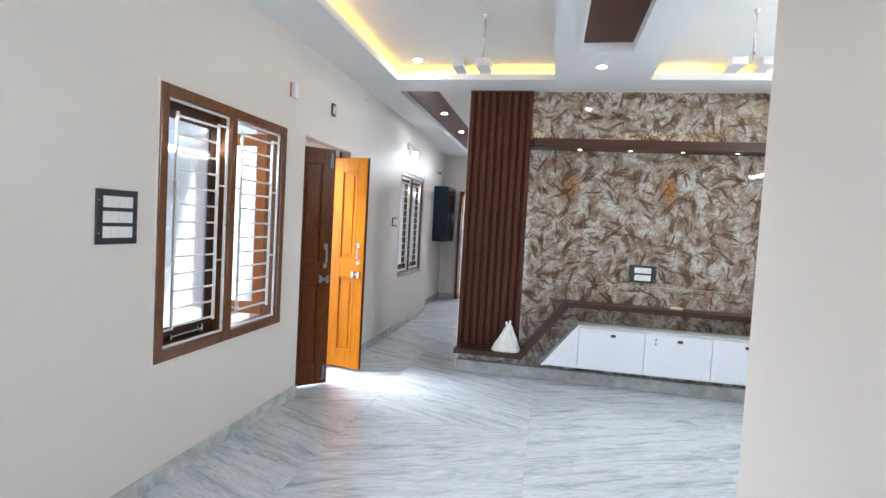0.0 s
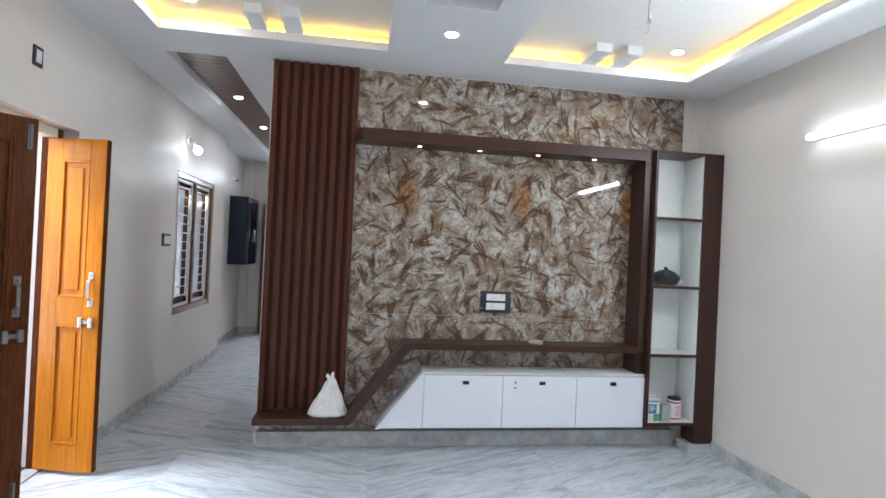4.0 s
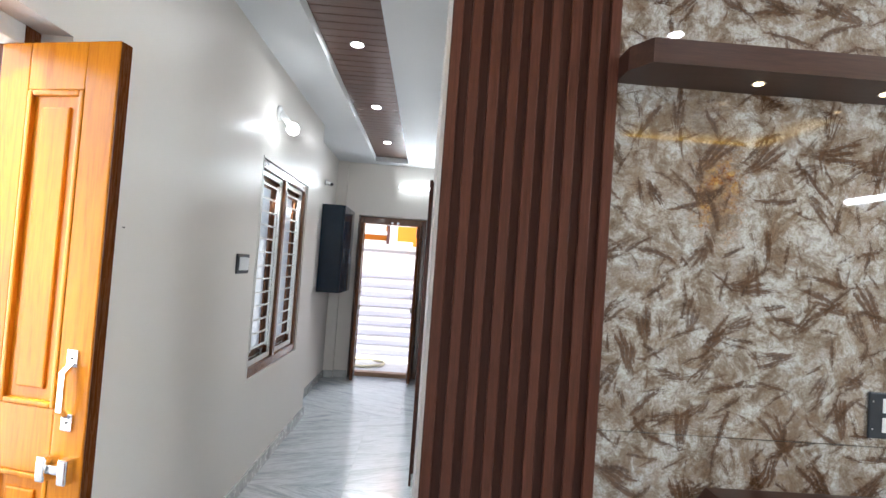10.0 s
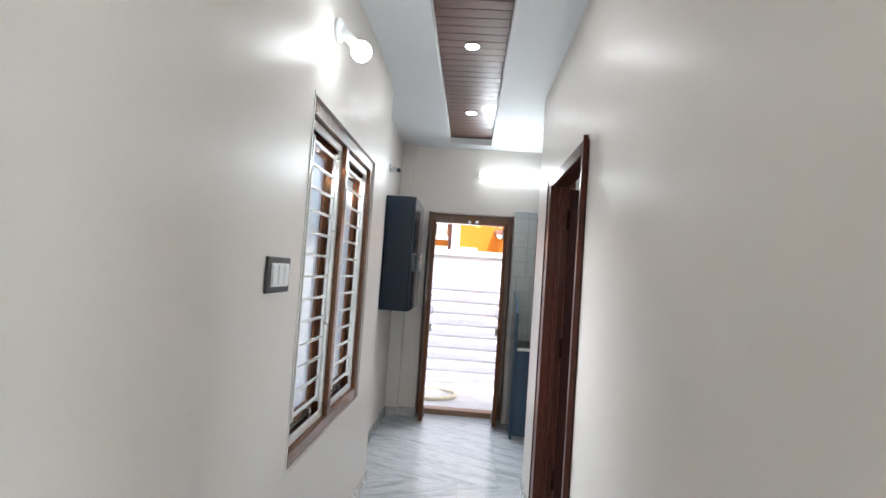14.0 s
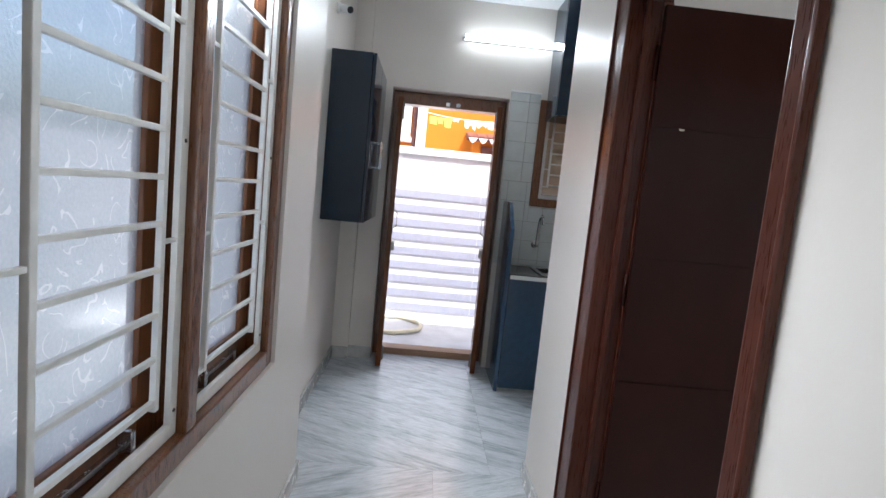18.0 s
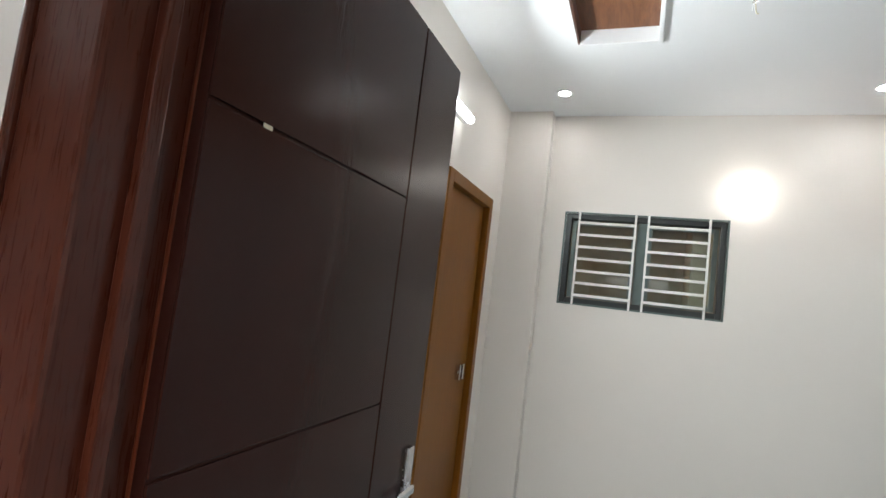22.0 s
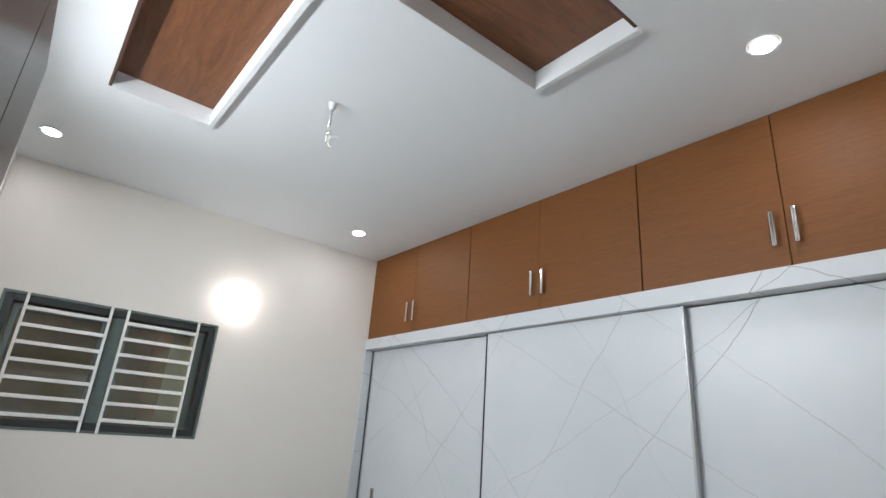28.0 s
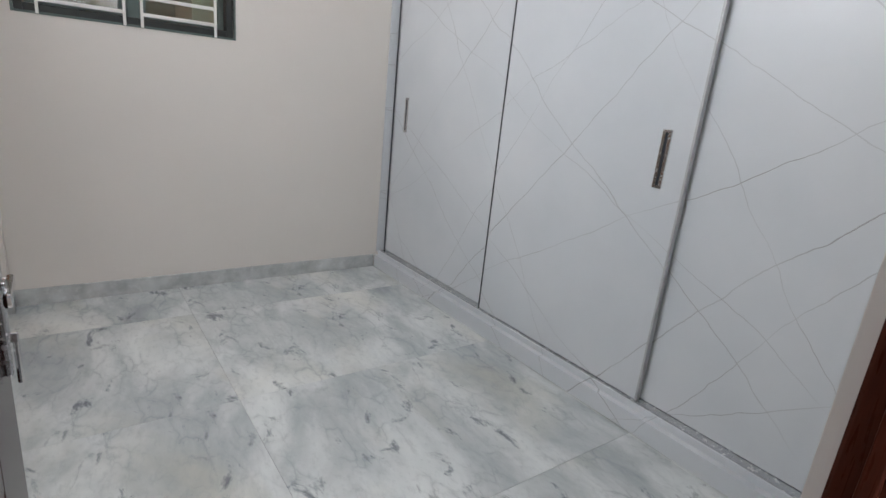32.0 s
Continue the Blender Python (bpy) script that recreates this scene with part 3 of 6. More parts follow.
def lathe(profile, centre, axis="z", seg=24, caps=True):
    """A turned shape: profile of (radius, height) pairs about an axis through centre."""
    bm = bmesh.new()
    rings = []
    for r, h in profile:
        ring = []
        for i in range(seg):
            a = 2 * math.pi * i / seg
            p = (r * math.cos(a), r * math.sin(a), h)
            if axis == "x":
                p = (h, p[0], p[1])
            elif axis == "y":
                p = (p[0], h, p[1])
            ring.append(bm.verts.new(Vector(centre) + Vector(p)))
        rings.append(ring)
    for a, b in zip(rings, rings[1:]):
        for i in range(seg):
            bm.faces.new((a[i], a[(i + 1) % seg], b[(i + 1) % seg], b[i]))
    if caps:
        bm.faces.new(rings[0][::-1])
        bm.faces.new(rings[-1])
    else:
        for i in range(seg):
            a, b = rings[-1], rings[0]
            bm.faces.new((a[i], a[(i + 1) % seg], b[(i + 1) % seg], b[i]))
    bmesh.ops.recalc_face_normals(bm, faces=bm.faces)
    return bm


def prism(points, lo, hi, axis="y"):
    """A flat outline pushed along an axis."""
    bm = bmesh.new()

    def place(p, h):
        return {"y": (p[0], h, p[1]), "x": (h, p[0], p[1]), "z": (p[0], p[1], h)}[axis]

    a = [bm.verts.new(place(p, lo)) for p in points]
    b = [bm.verts.new(place(p, hi)) for p in points]
    bm.faces.new(a)
    bm.faces.new(b[::-1])
    for i in range(len(points)):
        j = (i + 1) % len(points)
        bm.faces.new((a[i], b[i], b[j], a[j]))
    bmesh.ops.recalc_face_normals(bm, faces=bm.faces)
    return bm


def wire(name, points, radius, material, parent=None):
    """A bent wire or hose as a curve turned into a mesh part."""
    cu = bpy.data.curves.new(name, "CURVE")
    cu.dimensions, cu.bevel_depth, cu.bevel_resolution = "3D", radius, 2
    sp = cu.splines.new("NURBS")
    sp.points.add(len(points) - 1)
    for q, p in zip(sp.points, points):
        q.co = (*p, 1)
    sp.use_endpoint_u, sp.order_u = True, 3
    tmp = bpy.data.objects.new(name, cu)
    scene.collection.objects.link(tmp)
    dg = bpy.context.evaluated_depsgraph_get()
    me = bpy.data.meshes.new_from_object(tmp.evaluated_get(dg))
    bpy.data.objects.remove(tmp)
    bpy.data.curves.remove(cu)
    me.materials.clear()
    me.materials.append(material)
    for p in me.polygons:
        p.use_smooth = True
    ob = new(name, me)
    if parent is not None:
        ob.parent = parent
        if parent.name in ORIGIN:
            ob.matrix_parent_inverse = Matrix.Translation(-ORIGIN[parent.name])
    return ob


def finish(name, bm, material, smooth=False):
    me = bpy.data.meshes.new(name)
    bm.to_mesh(me)
    bm.free()
    me.materials.append(material)
    if smooth:
        for p in me.polygons:
            p.use_smooth = True
    return new(name, me)


def solid(name, bm, material, label="", category="", kind="structure", smooth=False, group=""):
    """A top-level thing or piece of the setting that is one mesh."""
    return tagged(finish(name, bm, material, smooth), label, category, group, kind)


def thing(name, label, category, origin, group="", kind="", local=None):
    """The Empty of a thing. Its parts are built in the world, or about the pose given as local."""
    ob = new(name)
    ob.empty_display_size = 0.1
    if local is None:
        ob.location = origin
        ORIGIN[ob.name] = Vector(origin)
    else:
        ob.matrix_world = local
    return tagged(ob, label, category, group, kind)


def part(name, bm, material, parent, label="", smooth=False):
    ob = finish(name, bm, material, smooth)
    ob.parent = parent
    if parent.name in ORIGIN:
        ob.matrix_parent_inverse = Matrix.Translation(-ORIGIN[parent.name])
    if label:
        ob["label"] = label
    return ob


def wall_boxes(axis, face, back, a0, a1, z0, z1, holes=()):
    """A wall between two planes along x or y, with holes (a0, a1, z0, z1) through it."""
    bm = bmesh.new()
    cuts = sorted({a0, a1, *[h[0] for h in holes], *[h[1] for h in holes]})
    lo, hi = min(face, back), max(face, back)
    for s, e in zip(cuts, cuts[1:]):
        mid = (s + e) / 2
        spans, z = [], z0
        for h in sorted([h for h in holes if h[0] < mid < h[1]], key=lambda h: h[2]):
            if h[2] > z:
                spans.append((z, h[2]))
            z = h[3]
        if z < z1:
            spans.append((z, z1))
        for b, t in spans:
            if axis == "y":
                box(bm, lo, hi, s, e, b, t)
            else:
                box(bm, s, e, lo, hi, b, t)
    bmesh.ops.remove_doubles(bm, verts=bm.verts, dist=0.00001)
    return bm

# ---------------------------------------------------------------- plan
XL, XLO = -1.95, -2.19          # living and corridor, street-side wall
XK = -2.10                      # kitchen, same side
XR = 2.60                       # living, far side wall
YTV, YBACK = 5.43, 5.55         # feature wall
XC, XB = -0.855, -0.745           # wall between corridor and bedroom
XE = 2.48                       # bedroom window wall
YN, YK = 8.575, 8.825            # wall between bedroom and kitchen
YEND, YOUT = 10.47, 10.74       # kitchen end wall
ZC, ZT = 2.81, 3.05
YJ = 8.66                       # step between corridor and kitchen wall
W1 = (2.50, 3.79, 0.66, 2.11)
DOOR = (4.105, 5.085, 0.0, 2.115)
W2 = (6.914, 8.186, 0.714, 2.14)
BED = (7.216, 8.210, 0.0, 2.11)
KDOOR = (-1.79, -0.90, 0.0, 2.125)
KWIN = (-0.66, 0.35, 1.33, 2.14)
BWIN = (7.12, 8.12, 1.50, 2.115)

# ---------------------------------------------------------------- walls and ceilings
solid("wall_west", wall_boxes("y", XL, XLO, -1.4, YJ, 0, ZT, (W1, DOOR, W2)), M_WALL, "cream painted wall with two windows and the entrance", "wall")
solid("wall_kitchen_west", wall_boxes("y", XK, XLO - 0.1, YJ, YOUT, 0, ZT), M_WALL, "cream painted kitchen wall", "wall")
solid("wall_foyer", wall_boxes("y", 0.70, 0.85, -1.4, 2.112, 0, ZT), M_WALL, "cream painted wall end beside the foyer", "wall")
# the opening is never in view; it is added for the fill lamp
solid("wall_foyer_south", wall_boxes("x", -1.4, -1.55, XLO, 0.85, 0, ZT, ((-1.75, -0.45, 0.2, 2.2),)), M_WALL, "plain cream wall behind the foyer with an added unseen opening", "wall")
solid("wall_living_south", wall_boxes("x", 2.112, 1.96, 0.85, XR, 0, ZT), M_WALL, "plain cream wall of the living room", "wall")
solid("wall_east", wall_boxes("y", XR, XR + 0.15, 1.95, YBACK, 0, ZT), M_WALL, "cream painted living room wall", "wall")
solid("wall_feature", wall_boxes("x", YTV, YBACK, XC, XR, 0, ZT), M_WALL, "cream painted wall behind the feather print boards", "wall")
solid("wall_corridor", wall_boxes("y", XC, XB, YBACK, YK, 0, ZT, (BED,)), M_WALL, "cream satin painted corridor wall with a doorway", "wall")
solid("wall_bedroom_east", wall_boxes("y", XE, XE + 0.2, YBACK, YK, 0, ZT, (BWIN,)), M_WALL, "pale cream bedroom wall with a small window", "wall")
solid("wall_bedroom_north", wall_boxes("x", YN, YK, XB, XE, 0, ZT, ((1.33, 2.06, 0, 2.05),)), M_WALL, "pale cream bedroom wall with the bathroom door", "wall")
solid("pilaster_bedroom", bx(2.38, XE, 8.27, YN, 0, ZC), M_WALL, "cream painted pilaster in the bedroom corner", "pilaster")
solid("pilaster_living", bx(2.515, XR, 5.36, YTV, 0, ZC), M_WALL, "cream painted pilaster beside the shelf unit", "pilaster")
solid("pilaster_kitchen", bx(XK, -1.97, YEND - 0.05, YEND, 0, ZC), M_WALL, "shallow cream pilaster in the kitchen corner", "pilaster")
solid("wall_kitchen_end", wall_boxes("x", YEND, YOUT, XLO - 0.1, 1.5, 0, ZT, (KDOOR, KWIN)), M_WALL, "cream kitchen end wall with the back door", "wall")
solid("wall_kitchen_east", wall_boxes("y", 1.5, 1.62, YK, YOUT, 0, ZT), M_WALL, "plain cream kitchen wall", "wall")
solid("bathroom_closure", wall_boxes("x", YK + 0.002, YK + 0.03, 1.2, 2.2, 0, 2.2), M_WALL, "plain wall behind the bathroom door", "wall")

# living room ceiling: lower border, middle strip and two raised trays
TY0, TY1 = 2.45, 5.04
LT, RT = (-1.50, -0.04), (0.775, 2.19)
LIP = 0.055
WOODL = (0.138, 0.538, 2.6, 4.285)
bm = bmesh.new()
for x0, x1, y0, y1 in ((XL, XR, TY1, YTV), (XL, LT[0], TY0, TY1), (RT[1], XR, TY0, TY1), (XL, XR, -1.4, TY0)):
    box(bm, x0, x1, y0, y1, ZC, ZC + LIP)
for x0, x1, y0, y1 in ((LT[1], WOODL[0], TY0, TY1), (WOODL[1], RT[0], TY0, TY1), (WOODL[0], WOODL[1], TY0, WOODL[2]), (WOODL[0], WOODL[1], WOODL[3], TY1)):
    box(bm, x0, x1, y0, y1, ZC, ZC + LIP)
solid("ceiling_living_border", bm, M_CEIL, "white plasterboard ceiling border and middle strip", "ceiling")
bm = bmesh.new()
ZTRAY = 2.925
for x0, x1 in (LT, RT):
    box(bm, x0 - 0.06, x1 + 0.06, TY0 - 0.06, TY1 + 0.06, ZTRAY, ZTRAY + 0.03)
    # risers set back behind the lip
    box(bm, x0 - 0.07, x0 - 0.05, TY0 - 0.06, TY1 + 0.06, ZC + LIP, ZTRAY)
    box(bm, x1 + 0.05, x1 + 0.07, TY0 - 0.06, TY1 + 0.06, ZC + LIP, ZTRAY)
    box(bm, x0 - 0.05, x1 + 0.05, TY1 + 0.04, TY1 + 0.06, ZC + LIP, ZTRAY)
    box(bm, x0 - 0.05, x1 + 0.05, TY0 - 0.06, TY0 - 0.04, ZC + LIP, ZTRAY)
solid("ceiling_living_tray", bm, M_COVE, "white raised ceiling trays", "ceiling")
bm = bmesh.new()
box(bm, XLO, XR + 0.15, -1.55, YBACK, ZT, ZT + 0.1)
box(bm, XLO - 0.1, XE + 0.2, YBACK, YOUT, ZT, ZT + 0.1)
solid("roof_slab", bm, M_CEIL, "concrete slab above the false ceiling", "slab")
# corridor and kitchen ceiling with a sunk plank strip
PX0, PX1, PY0, PY1 = -1.605, -1.19, 5.475, 10.28
bm = bmesh.new()
box(bm, XL, PX0, YTV, YJ, ZC, ZC + 0.03)
box(bm, PX1, XC, YTV, YK, ZC, ZC + 0.03)
box(bm, XK, PX0, YJ, YEND, ZC, ZC + 0.03)
box(bm, PX1, 1.5, YK, YEND, ZC, ZC + 0.03)
box(bm, PX0, PX1, YTV, PY0, ZC, ZC + 0.03)
box(bm, PX0, PX1, PY1, YEND, ZC, ZC + 0.03)
box(bm, PX0 - 0.01, PX0, PY0, PY1, ZC + 0.03, 2.90)
box(bm, PX1, PX1 + 0.01, PY0, PY1, ZC + 0.03, 2.90)
box(bm, PX0, PX1, PY0 - 0.01, PY0, ZC + 0.03, 2.90)
box(bm, PX0, PX1, PY1, PY1 + 0.01, ZC + 0.03, 2.90)
solid("ceiling_corridor", bm, M_CEIL, "white false ceiling of the corridor and kitchen", "ceiling")
bm = bmesh.new()
y = PY0
while y < PY1:
    box(bm, PX0 + 0.002, PX1 - 0.002, y + 0.002, min(y + 0.089, PY1 - 0.002), 2.872, 2.8855)
    y += 0.095
box(bm, PX0 + 0.002, PX1 - 0.002, PY0 + 0.002, PY1 - 0.002, 2.886, 2.899)
solid("ceiling_plank_strip", bm, M_PLANK, "brown plank strip sunk into the corridor ceiling", "ceiling")
# bedroom ceiling with an L-shaped veneered recess
RX0, RXM, RX1, RY0, RYM, RY1 = -0.14, 0.29, 1.435, 6.79, 7.60, 8.005
bm = bmesh.new()
for x0, x1, y0, y1 in ((XB, RX0, YBACK, YN), (RX1, XE, YBACK, YN), (RX0, RX1, YBACK, RY0), (RX0, RX1, RY1, YN), (RXM, RX1, RY0, RYM)):
    box(bm, x0, x1, y0, y1, ZC, ZC + 0.03)
solid("ceiling_bedroom", bm, M_CEIL, "white glossy false ceiling of the bedroom", "ceiling")
lr = thing("ceiling_recess_bedroom", "L-shaped red-brown veneered recess in the bedroom ceiling", "ceiling recess", (0.5, 7.5, ZC), kind="structure")
RD = ZC + 0.065
part("veneer_board", bx(RXM, RX1, RYM, RY1, RD, RD + 0.02), M_INSET, lr)
part("veneer_board", bx(RX0, RXM - 0.001, RY0, RY1, RD, RD + 0.02), M_INSET_Y, lr)
part("veneer_side", bx(RX0, RX1, RY1 - 0.012, RY1, ZC, RD), M_INSET_DARK, lr, "dark veneered side of the recess")
part("veneer_side", bx(RX0, RX0 + 0.012, RY0 + 0.02, RY1 - 0.012, ZC, RD), M_INSET_DARK, lr, "dark veneered side of the recess")
for x0, x1, y0, y1 in ((RX1 - 0.02, RX1, RYM + 0.02, RY1 - 0.012), (RXM, RX1, RYM, RYM + 0.02), (RXM - 0.02, RXM, RY0 + 0.02, RYM + 0.02), (RX0, RXM, RY0, RY0 + 0.02)):
    part("lining", bx(x0, x1, y0, y1, ZC - 0.014, RD, 0.002), M_CEIL, lr)


def recess(name, r, depth, material, label):
    """Veneer board and white lining of a ceiling recess, the lining a little proud below."""
    ob = thing(name, label, "ceiling recess", ((r[0] + r[1]) / 2, (r[2] + r[3]) / 2, ZC), kind="structure")
    part("veneer_board", bx(r[0], r[1], r[2], r[3], ZC + depth, ZC + depth + 0.02), material, ob)
    for x0, x1, y0, y1 in ((r[0], r[0] + 0.02, r[2], r[3]), (r[1] - 0.02, r[1], r[2], r[3]), (r[0] + 0.02, r[1] - 0.02, r[2], r[2] + 0.02), (r[0] + 0.02, r[1] - 0.02, r[3] - 0.02, r[3])):
        part("lining", bx(x0, x1, y0, y1, ZC - 0.012, ZC + depth, 0.002), M_CEIL, ob)


recess("ceiling_recess_living", WOODL, 0.06, M_INSET_DARK, "dark brown veneered strip in the living room ceiling")

# ---------------------------------------------------------------- skirting


def skirting(name, runs, h=0.09):
    ob = thing(name, "grey marble skirting along the wall foot", "skirting", (*runs[0][0::2][:2], 0), kind="structure")
    for x0, x1, y0, y1 in runs:
        part("skirting_stone", bx(x0, x1, y0, y1, 0, h, 0.002), M_SKIRT, ob)


T = 0.014
skirting("baseboard_west", [(XL, XL + T, -1.4, 1.2), (XL, XL + T, 1.2, DOOR[0]), (XL, XL + T, DOOR[1], 7.0), (XL, XL + T, 7.0, YJ), (XK, XL + T, YJ, YJ + T), (XK, XK + T, YJ + T, YEND - 0.05), (XK, -1.97, YEND - 0.05 - T, YEND - 0.05), (-1.97, KDOOR[0] - 0.001, YEND - T, YEND)])
skirting("baseboard_east", [(XR - T, XR, 2.112, 5.155), (0.70 - T, 0.70, -1.4, 2.112), (0.70 - T, 0.85, 2.112, 2.112 + T)])
skirting("baseboard_corridor", [(XC - T, XC, YTV, BED[0]), (XC - T, XC, BED[1], YK), (XC - T, 1.5, YK, YK + T)], 0.085)
skirting("baseboard_bedroom", [(XE - T, XE, 6.12, 8.27), (2.38 - T, XE - T, 8.27 - T, 8.27), (2.38 - T, 2.38, 8.27, YN), (2.06, 2.38 - T, YN - T, YN), (XB, 1.27, YN - T, YN), (XB, XB + T, 6.12, BED[0]), (XB, XB + T, BED[1], YN - T)])


# ---------------------------------------------------------------- windows
def grille(parent, plane, a0, a1, z0, z1, rungs, axis="y", t=0.014, w=0.03):
    """White steel grille: flat border, two uprights, rungs between them and short ties."""
    g = part("grille", bmesh.new(), M_WHITEPAINT, parent, "white painted steel window grille")

    def bar(name, s0, s1, b0, b1, d=t):
        if axis == "y":
            bm = bx(plane - d / 2, plane + d / 2, s0, s1, b0, b1, 0.002)
        else:
            bm = bx(s0, s1, plane - d / 2, plane + d / 2, b0, b1, 0.002)
        part(name, bm, M_WHITEPAINT, g)

    bar("border_bar", a0, a0 + w, z0, z1)
    bar("border_bar", a1 - w, a1, z0, z1)
    bar("border_bar", a0 + w, a1 - w, z0, z0 + w)
    bar("border_bar", a0 + w, a1 - w, z1 - w, z1)
    span = a1 - a0
    u0, u1 = a0 + span * 0.17, a1 - span * 0.17
    zb, zt = z0 + 0.09, z1 - 0.06
    bar("upright", u0 - 0.008, u0 + 0.008, zb, zt)
    bar("upright", u1 - 0.008, u1 + 0.008, zb, zt)
    for i in range(rungs):
        z = zb + 0.02 + (zt - zb - 0.04) * i / (rungs - 1)
        bar("rung", u0 + 0.008, u1 - 0.008, z - 0.006, z + 0.006, 0.012)
    for f in (0.34, 0.68):
        z = z0 + (z1 - z0) * f
        bar("tie", a0 + w, u0 - 0.008, z - 0.005, z + 0.005, 0.01)
        bar("tie", u1 + 0.008, a1 - w, z - 0.005, z + 0.005, 0.01)
    for z in (z0 + 0.06, (z0 + z1) / 2, z1 - 0.06):
        for a in (a0 + w / 2, a1 - w / 2):
            if axis == "y":
                part("screw", lathe([(0.005, 0.0), (0.004, 0.002)], (plane + t / 2, a, z), "x", 8), M_DARKMETAL, g, "dark screw head")
    bar("tie", a0 + w, u0 - 0.008, zb, zb + 0.012, 0.01)
    bar("tie", u1 + 0.008, a1 - w, zt - 0.012, zt, 0.01)


def shutter(parent, hinge, angle, width, z0, z1, wood_mat, sign=1):
    """Wooden casement with frosted glass, hinged about a vertical line."""
    m = pose(hinge[0], hinge[1], 0, 0, 0, angle)

    def local(x0, x1, y0, y1, b0, b1, bev=0.003):
        bm = bx(min(x0, x1), max(x0, x1), min(y0 * sign, y1 * sign), max(y0 * sign, y1 * sign), b0, b1, bev)
        bmesh.ops.transform(bm, matrix=m, verts=bm.verts)
        return bm

    s = 0.075
    leaf = part("shutter", local(-0.03, 0, 0, s, z0, z1), wood_mat, parent, "wooden casement with frosted glass")
    part("stile", local(-0.03, 0, width - s, width, z0, z1), wood_mat, leaf)
    part("rail", local(-0.03, 0, s, width - s, z0, z0 + 0.09), wood_mat, leaf)
    part("rail", local(-0.03, 0, s, width - s, z1 - 0.09, z1), wood_mat, leaf)
    pane = part("pane", local(-0.018, -0.012, s, width - s, z0 + 0.09, z1 - 0.09, 0), M_FROST, leaf, "embossed frosted glass pane")
    pane.visible_shadow = False
    stay = part("stay_arm", local(0.0, 0.012, width * 0.30, width * 0.72, z0 + 0.03, z0 + 0.042, 0.002), M_STEEL, leaf, "steel casement stay")
    part("stay_hook", local(0.0, 0.034, width * 0.72, width * 0.745, z0 + 0.026, z0 + 0.075, 0.004), M_STEEL, stay)
    part("stay_pivot", local(0.0, 0.020, width * 0.27, width * 0.30, z0 + 0.020, z0 + 0.052, 0.003), M_STEEL, stay)


def wood_window(name, hole, label, angles, rungs, depth, proud):
    a0, a1, z0, z1 = hole
    ob = thing(name, label, "window", (XL, (a0 + a1) / 2, z0), kind="structure")
    f, face, back = 0.058, XL + proud, XL - depth
    mid = (a0 + a1) / 2 - 0.01
    fr = part("window_frame", bx(back, face, a0, a0 + f, z0, z1, 0.005), M_FRAME, ob, "brown varnished wooden frame")
    part("jamb", bx(back, face, a1 - f, a1, z0, z1, 0.005), M_FRAME, fr)
    part("head", bx(back, face, a0 + f, a1 - f, z1 - f, z1, 0.005), M_FRAME, fr)
    part("sill", bx(back, face, a0 + f, a1 - f, z0, z0 + f, 0.005), M_FRAME, fr)
    part("mullion", bx(back, face, mid - 0.026, mid + 0.026, z0 + f, z1 - f, 0.005), M_FRAME, fr)
    part("plaster_edge", bx(XL - 0.002, XL + 0.004, a0 - 0.012, a0 - 0.001, z0 - 0.01, z1 + 0.01), M_WHITEPAINT, ob)
    b0, b1 = z0 + f, z1 - f
    for i, (s, e) in enumerate(((a0 + f, mid - 0.026), (mid + 0.026, a1 - f))):
        grille(ob, face - 0.030, s + 0.003, e - 0.003, b0 + 0.003, b1 - 0.003, rungs, w=0.014 if name == "window_1" else 0.032)
        w = e - s - 0.006
        if i == 0:
            shutter(ob, (back + 0.032, s + 0.003), -angles[0], w, b0, b1, M_CASE_SHADE if name == "window_1" else M_SHUTTER)
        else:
            shutter(ob, (back + 0.032 if angles[1] > -40 else back, e - 0.003), angles[1], w, b0, b1, M_CASE_LIT if angles[1] < -40 else M_SHUTTER, -1)
    return ob


wood_window("window_1", W1, "brown wooden window with white grille, one casement open", (0, -86), 13, 0.115, 0.012)
wood_window("window_2", W2, "brown wooden corridor window with white grille and frosted casements", (0, 0), 13, 0.118, -0.013)

# bedroom window: dark metal sashes behind a white grille
bw = thing("window_3", "small dark metal bedroom window with white grille", "window", (XE, 7.62, 1.5), kind="structure")
y0, y1, z0, z1 = BWIN
for s in ((y0, y0 + 0.035, z0, z1), (y1 - 0.035, y1, z0, z1), (y0 + 0.035, y1 - 0.035, z0, z0 + 0.035), (y0 + 0.035, y1 - 0.035, z1 - 0.035, z1)):
    part("window_frame", bx(XE + 0.01, XE + 0.09, *s[:2], *s[2:], 0.003), M_DARKFRAME, bw)
part("mullion", bx(XE + 0.03, XE + 0.07, 7.59, 7.65, z0 + 0.035, z1 - 0.035, 0.003), M_GREENMULL, bw)
for s, e in ((y0 + 0.04, 7.585), (7.655, y1 - 0.04)):
    for q in ((s, s + 0.03, z0 + 0.04, z1 - 0.04), (e - 0.03, e, z0 + 0.04, z1 - 0.04), (s + 0.03, e - 0.03, z0 + 0.04, z0 + 0.07), (s + 0.03, e - 0.03, z1 - 0.07, z1 - 0.04)):
        part("sash_bar", bx(XE + 0.06, XE + 0.085, *q, 0.002), M_GREENMULL, bw)
    pane = part("pane", bx(XE + 0.07, XE + 0.075, s + 0.03, e - 0.03, z0 + 0.07, z1 - 0.07), M_GLASS, bw, "green tinted glass pane")
    pane.visible_shadow = False
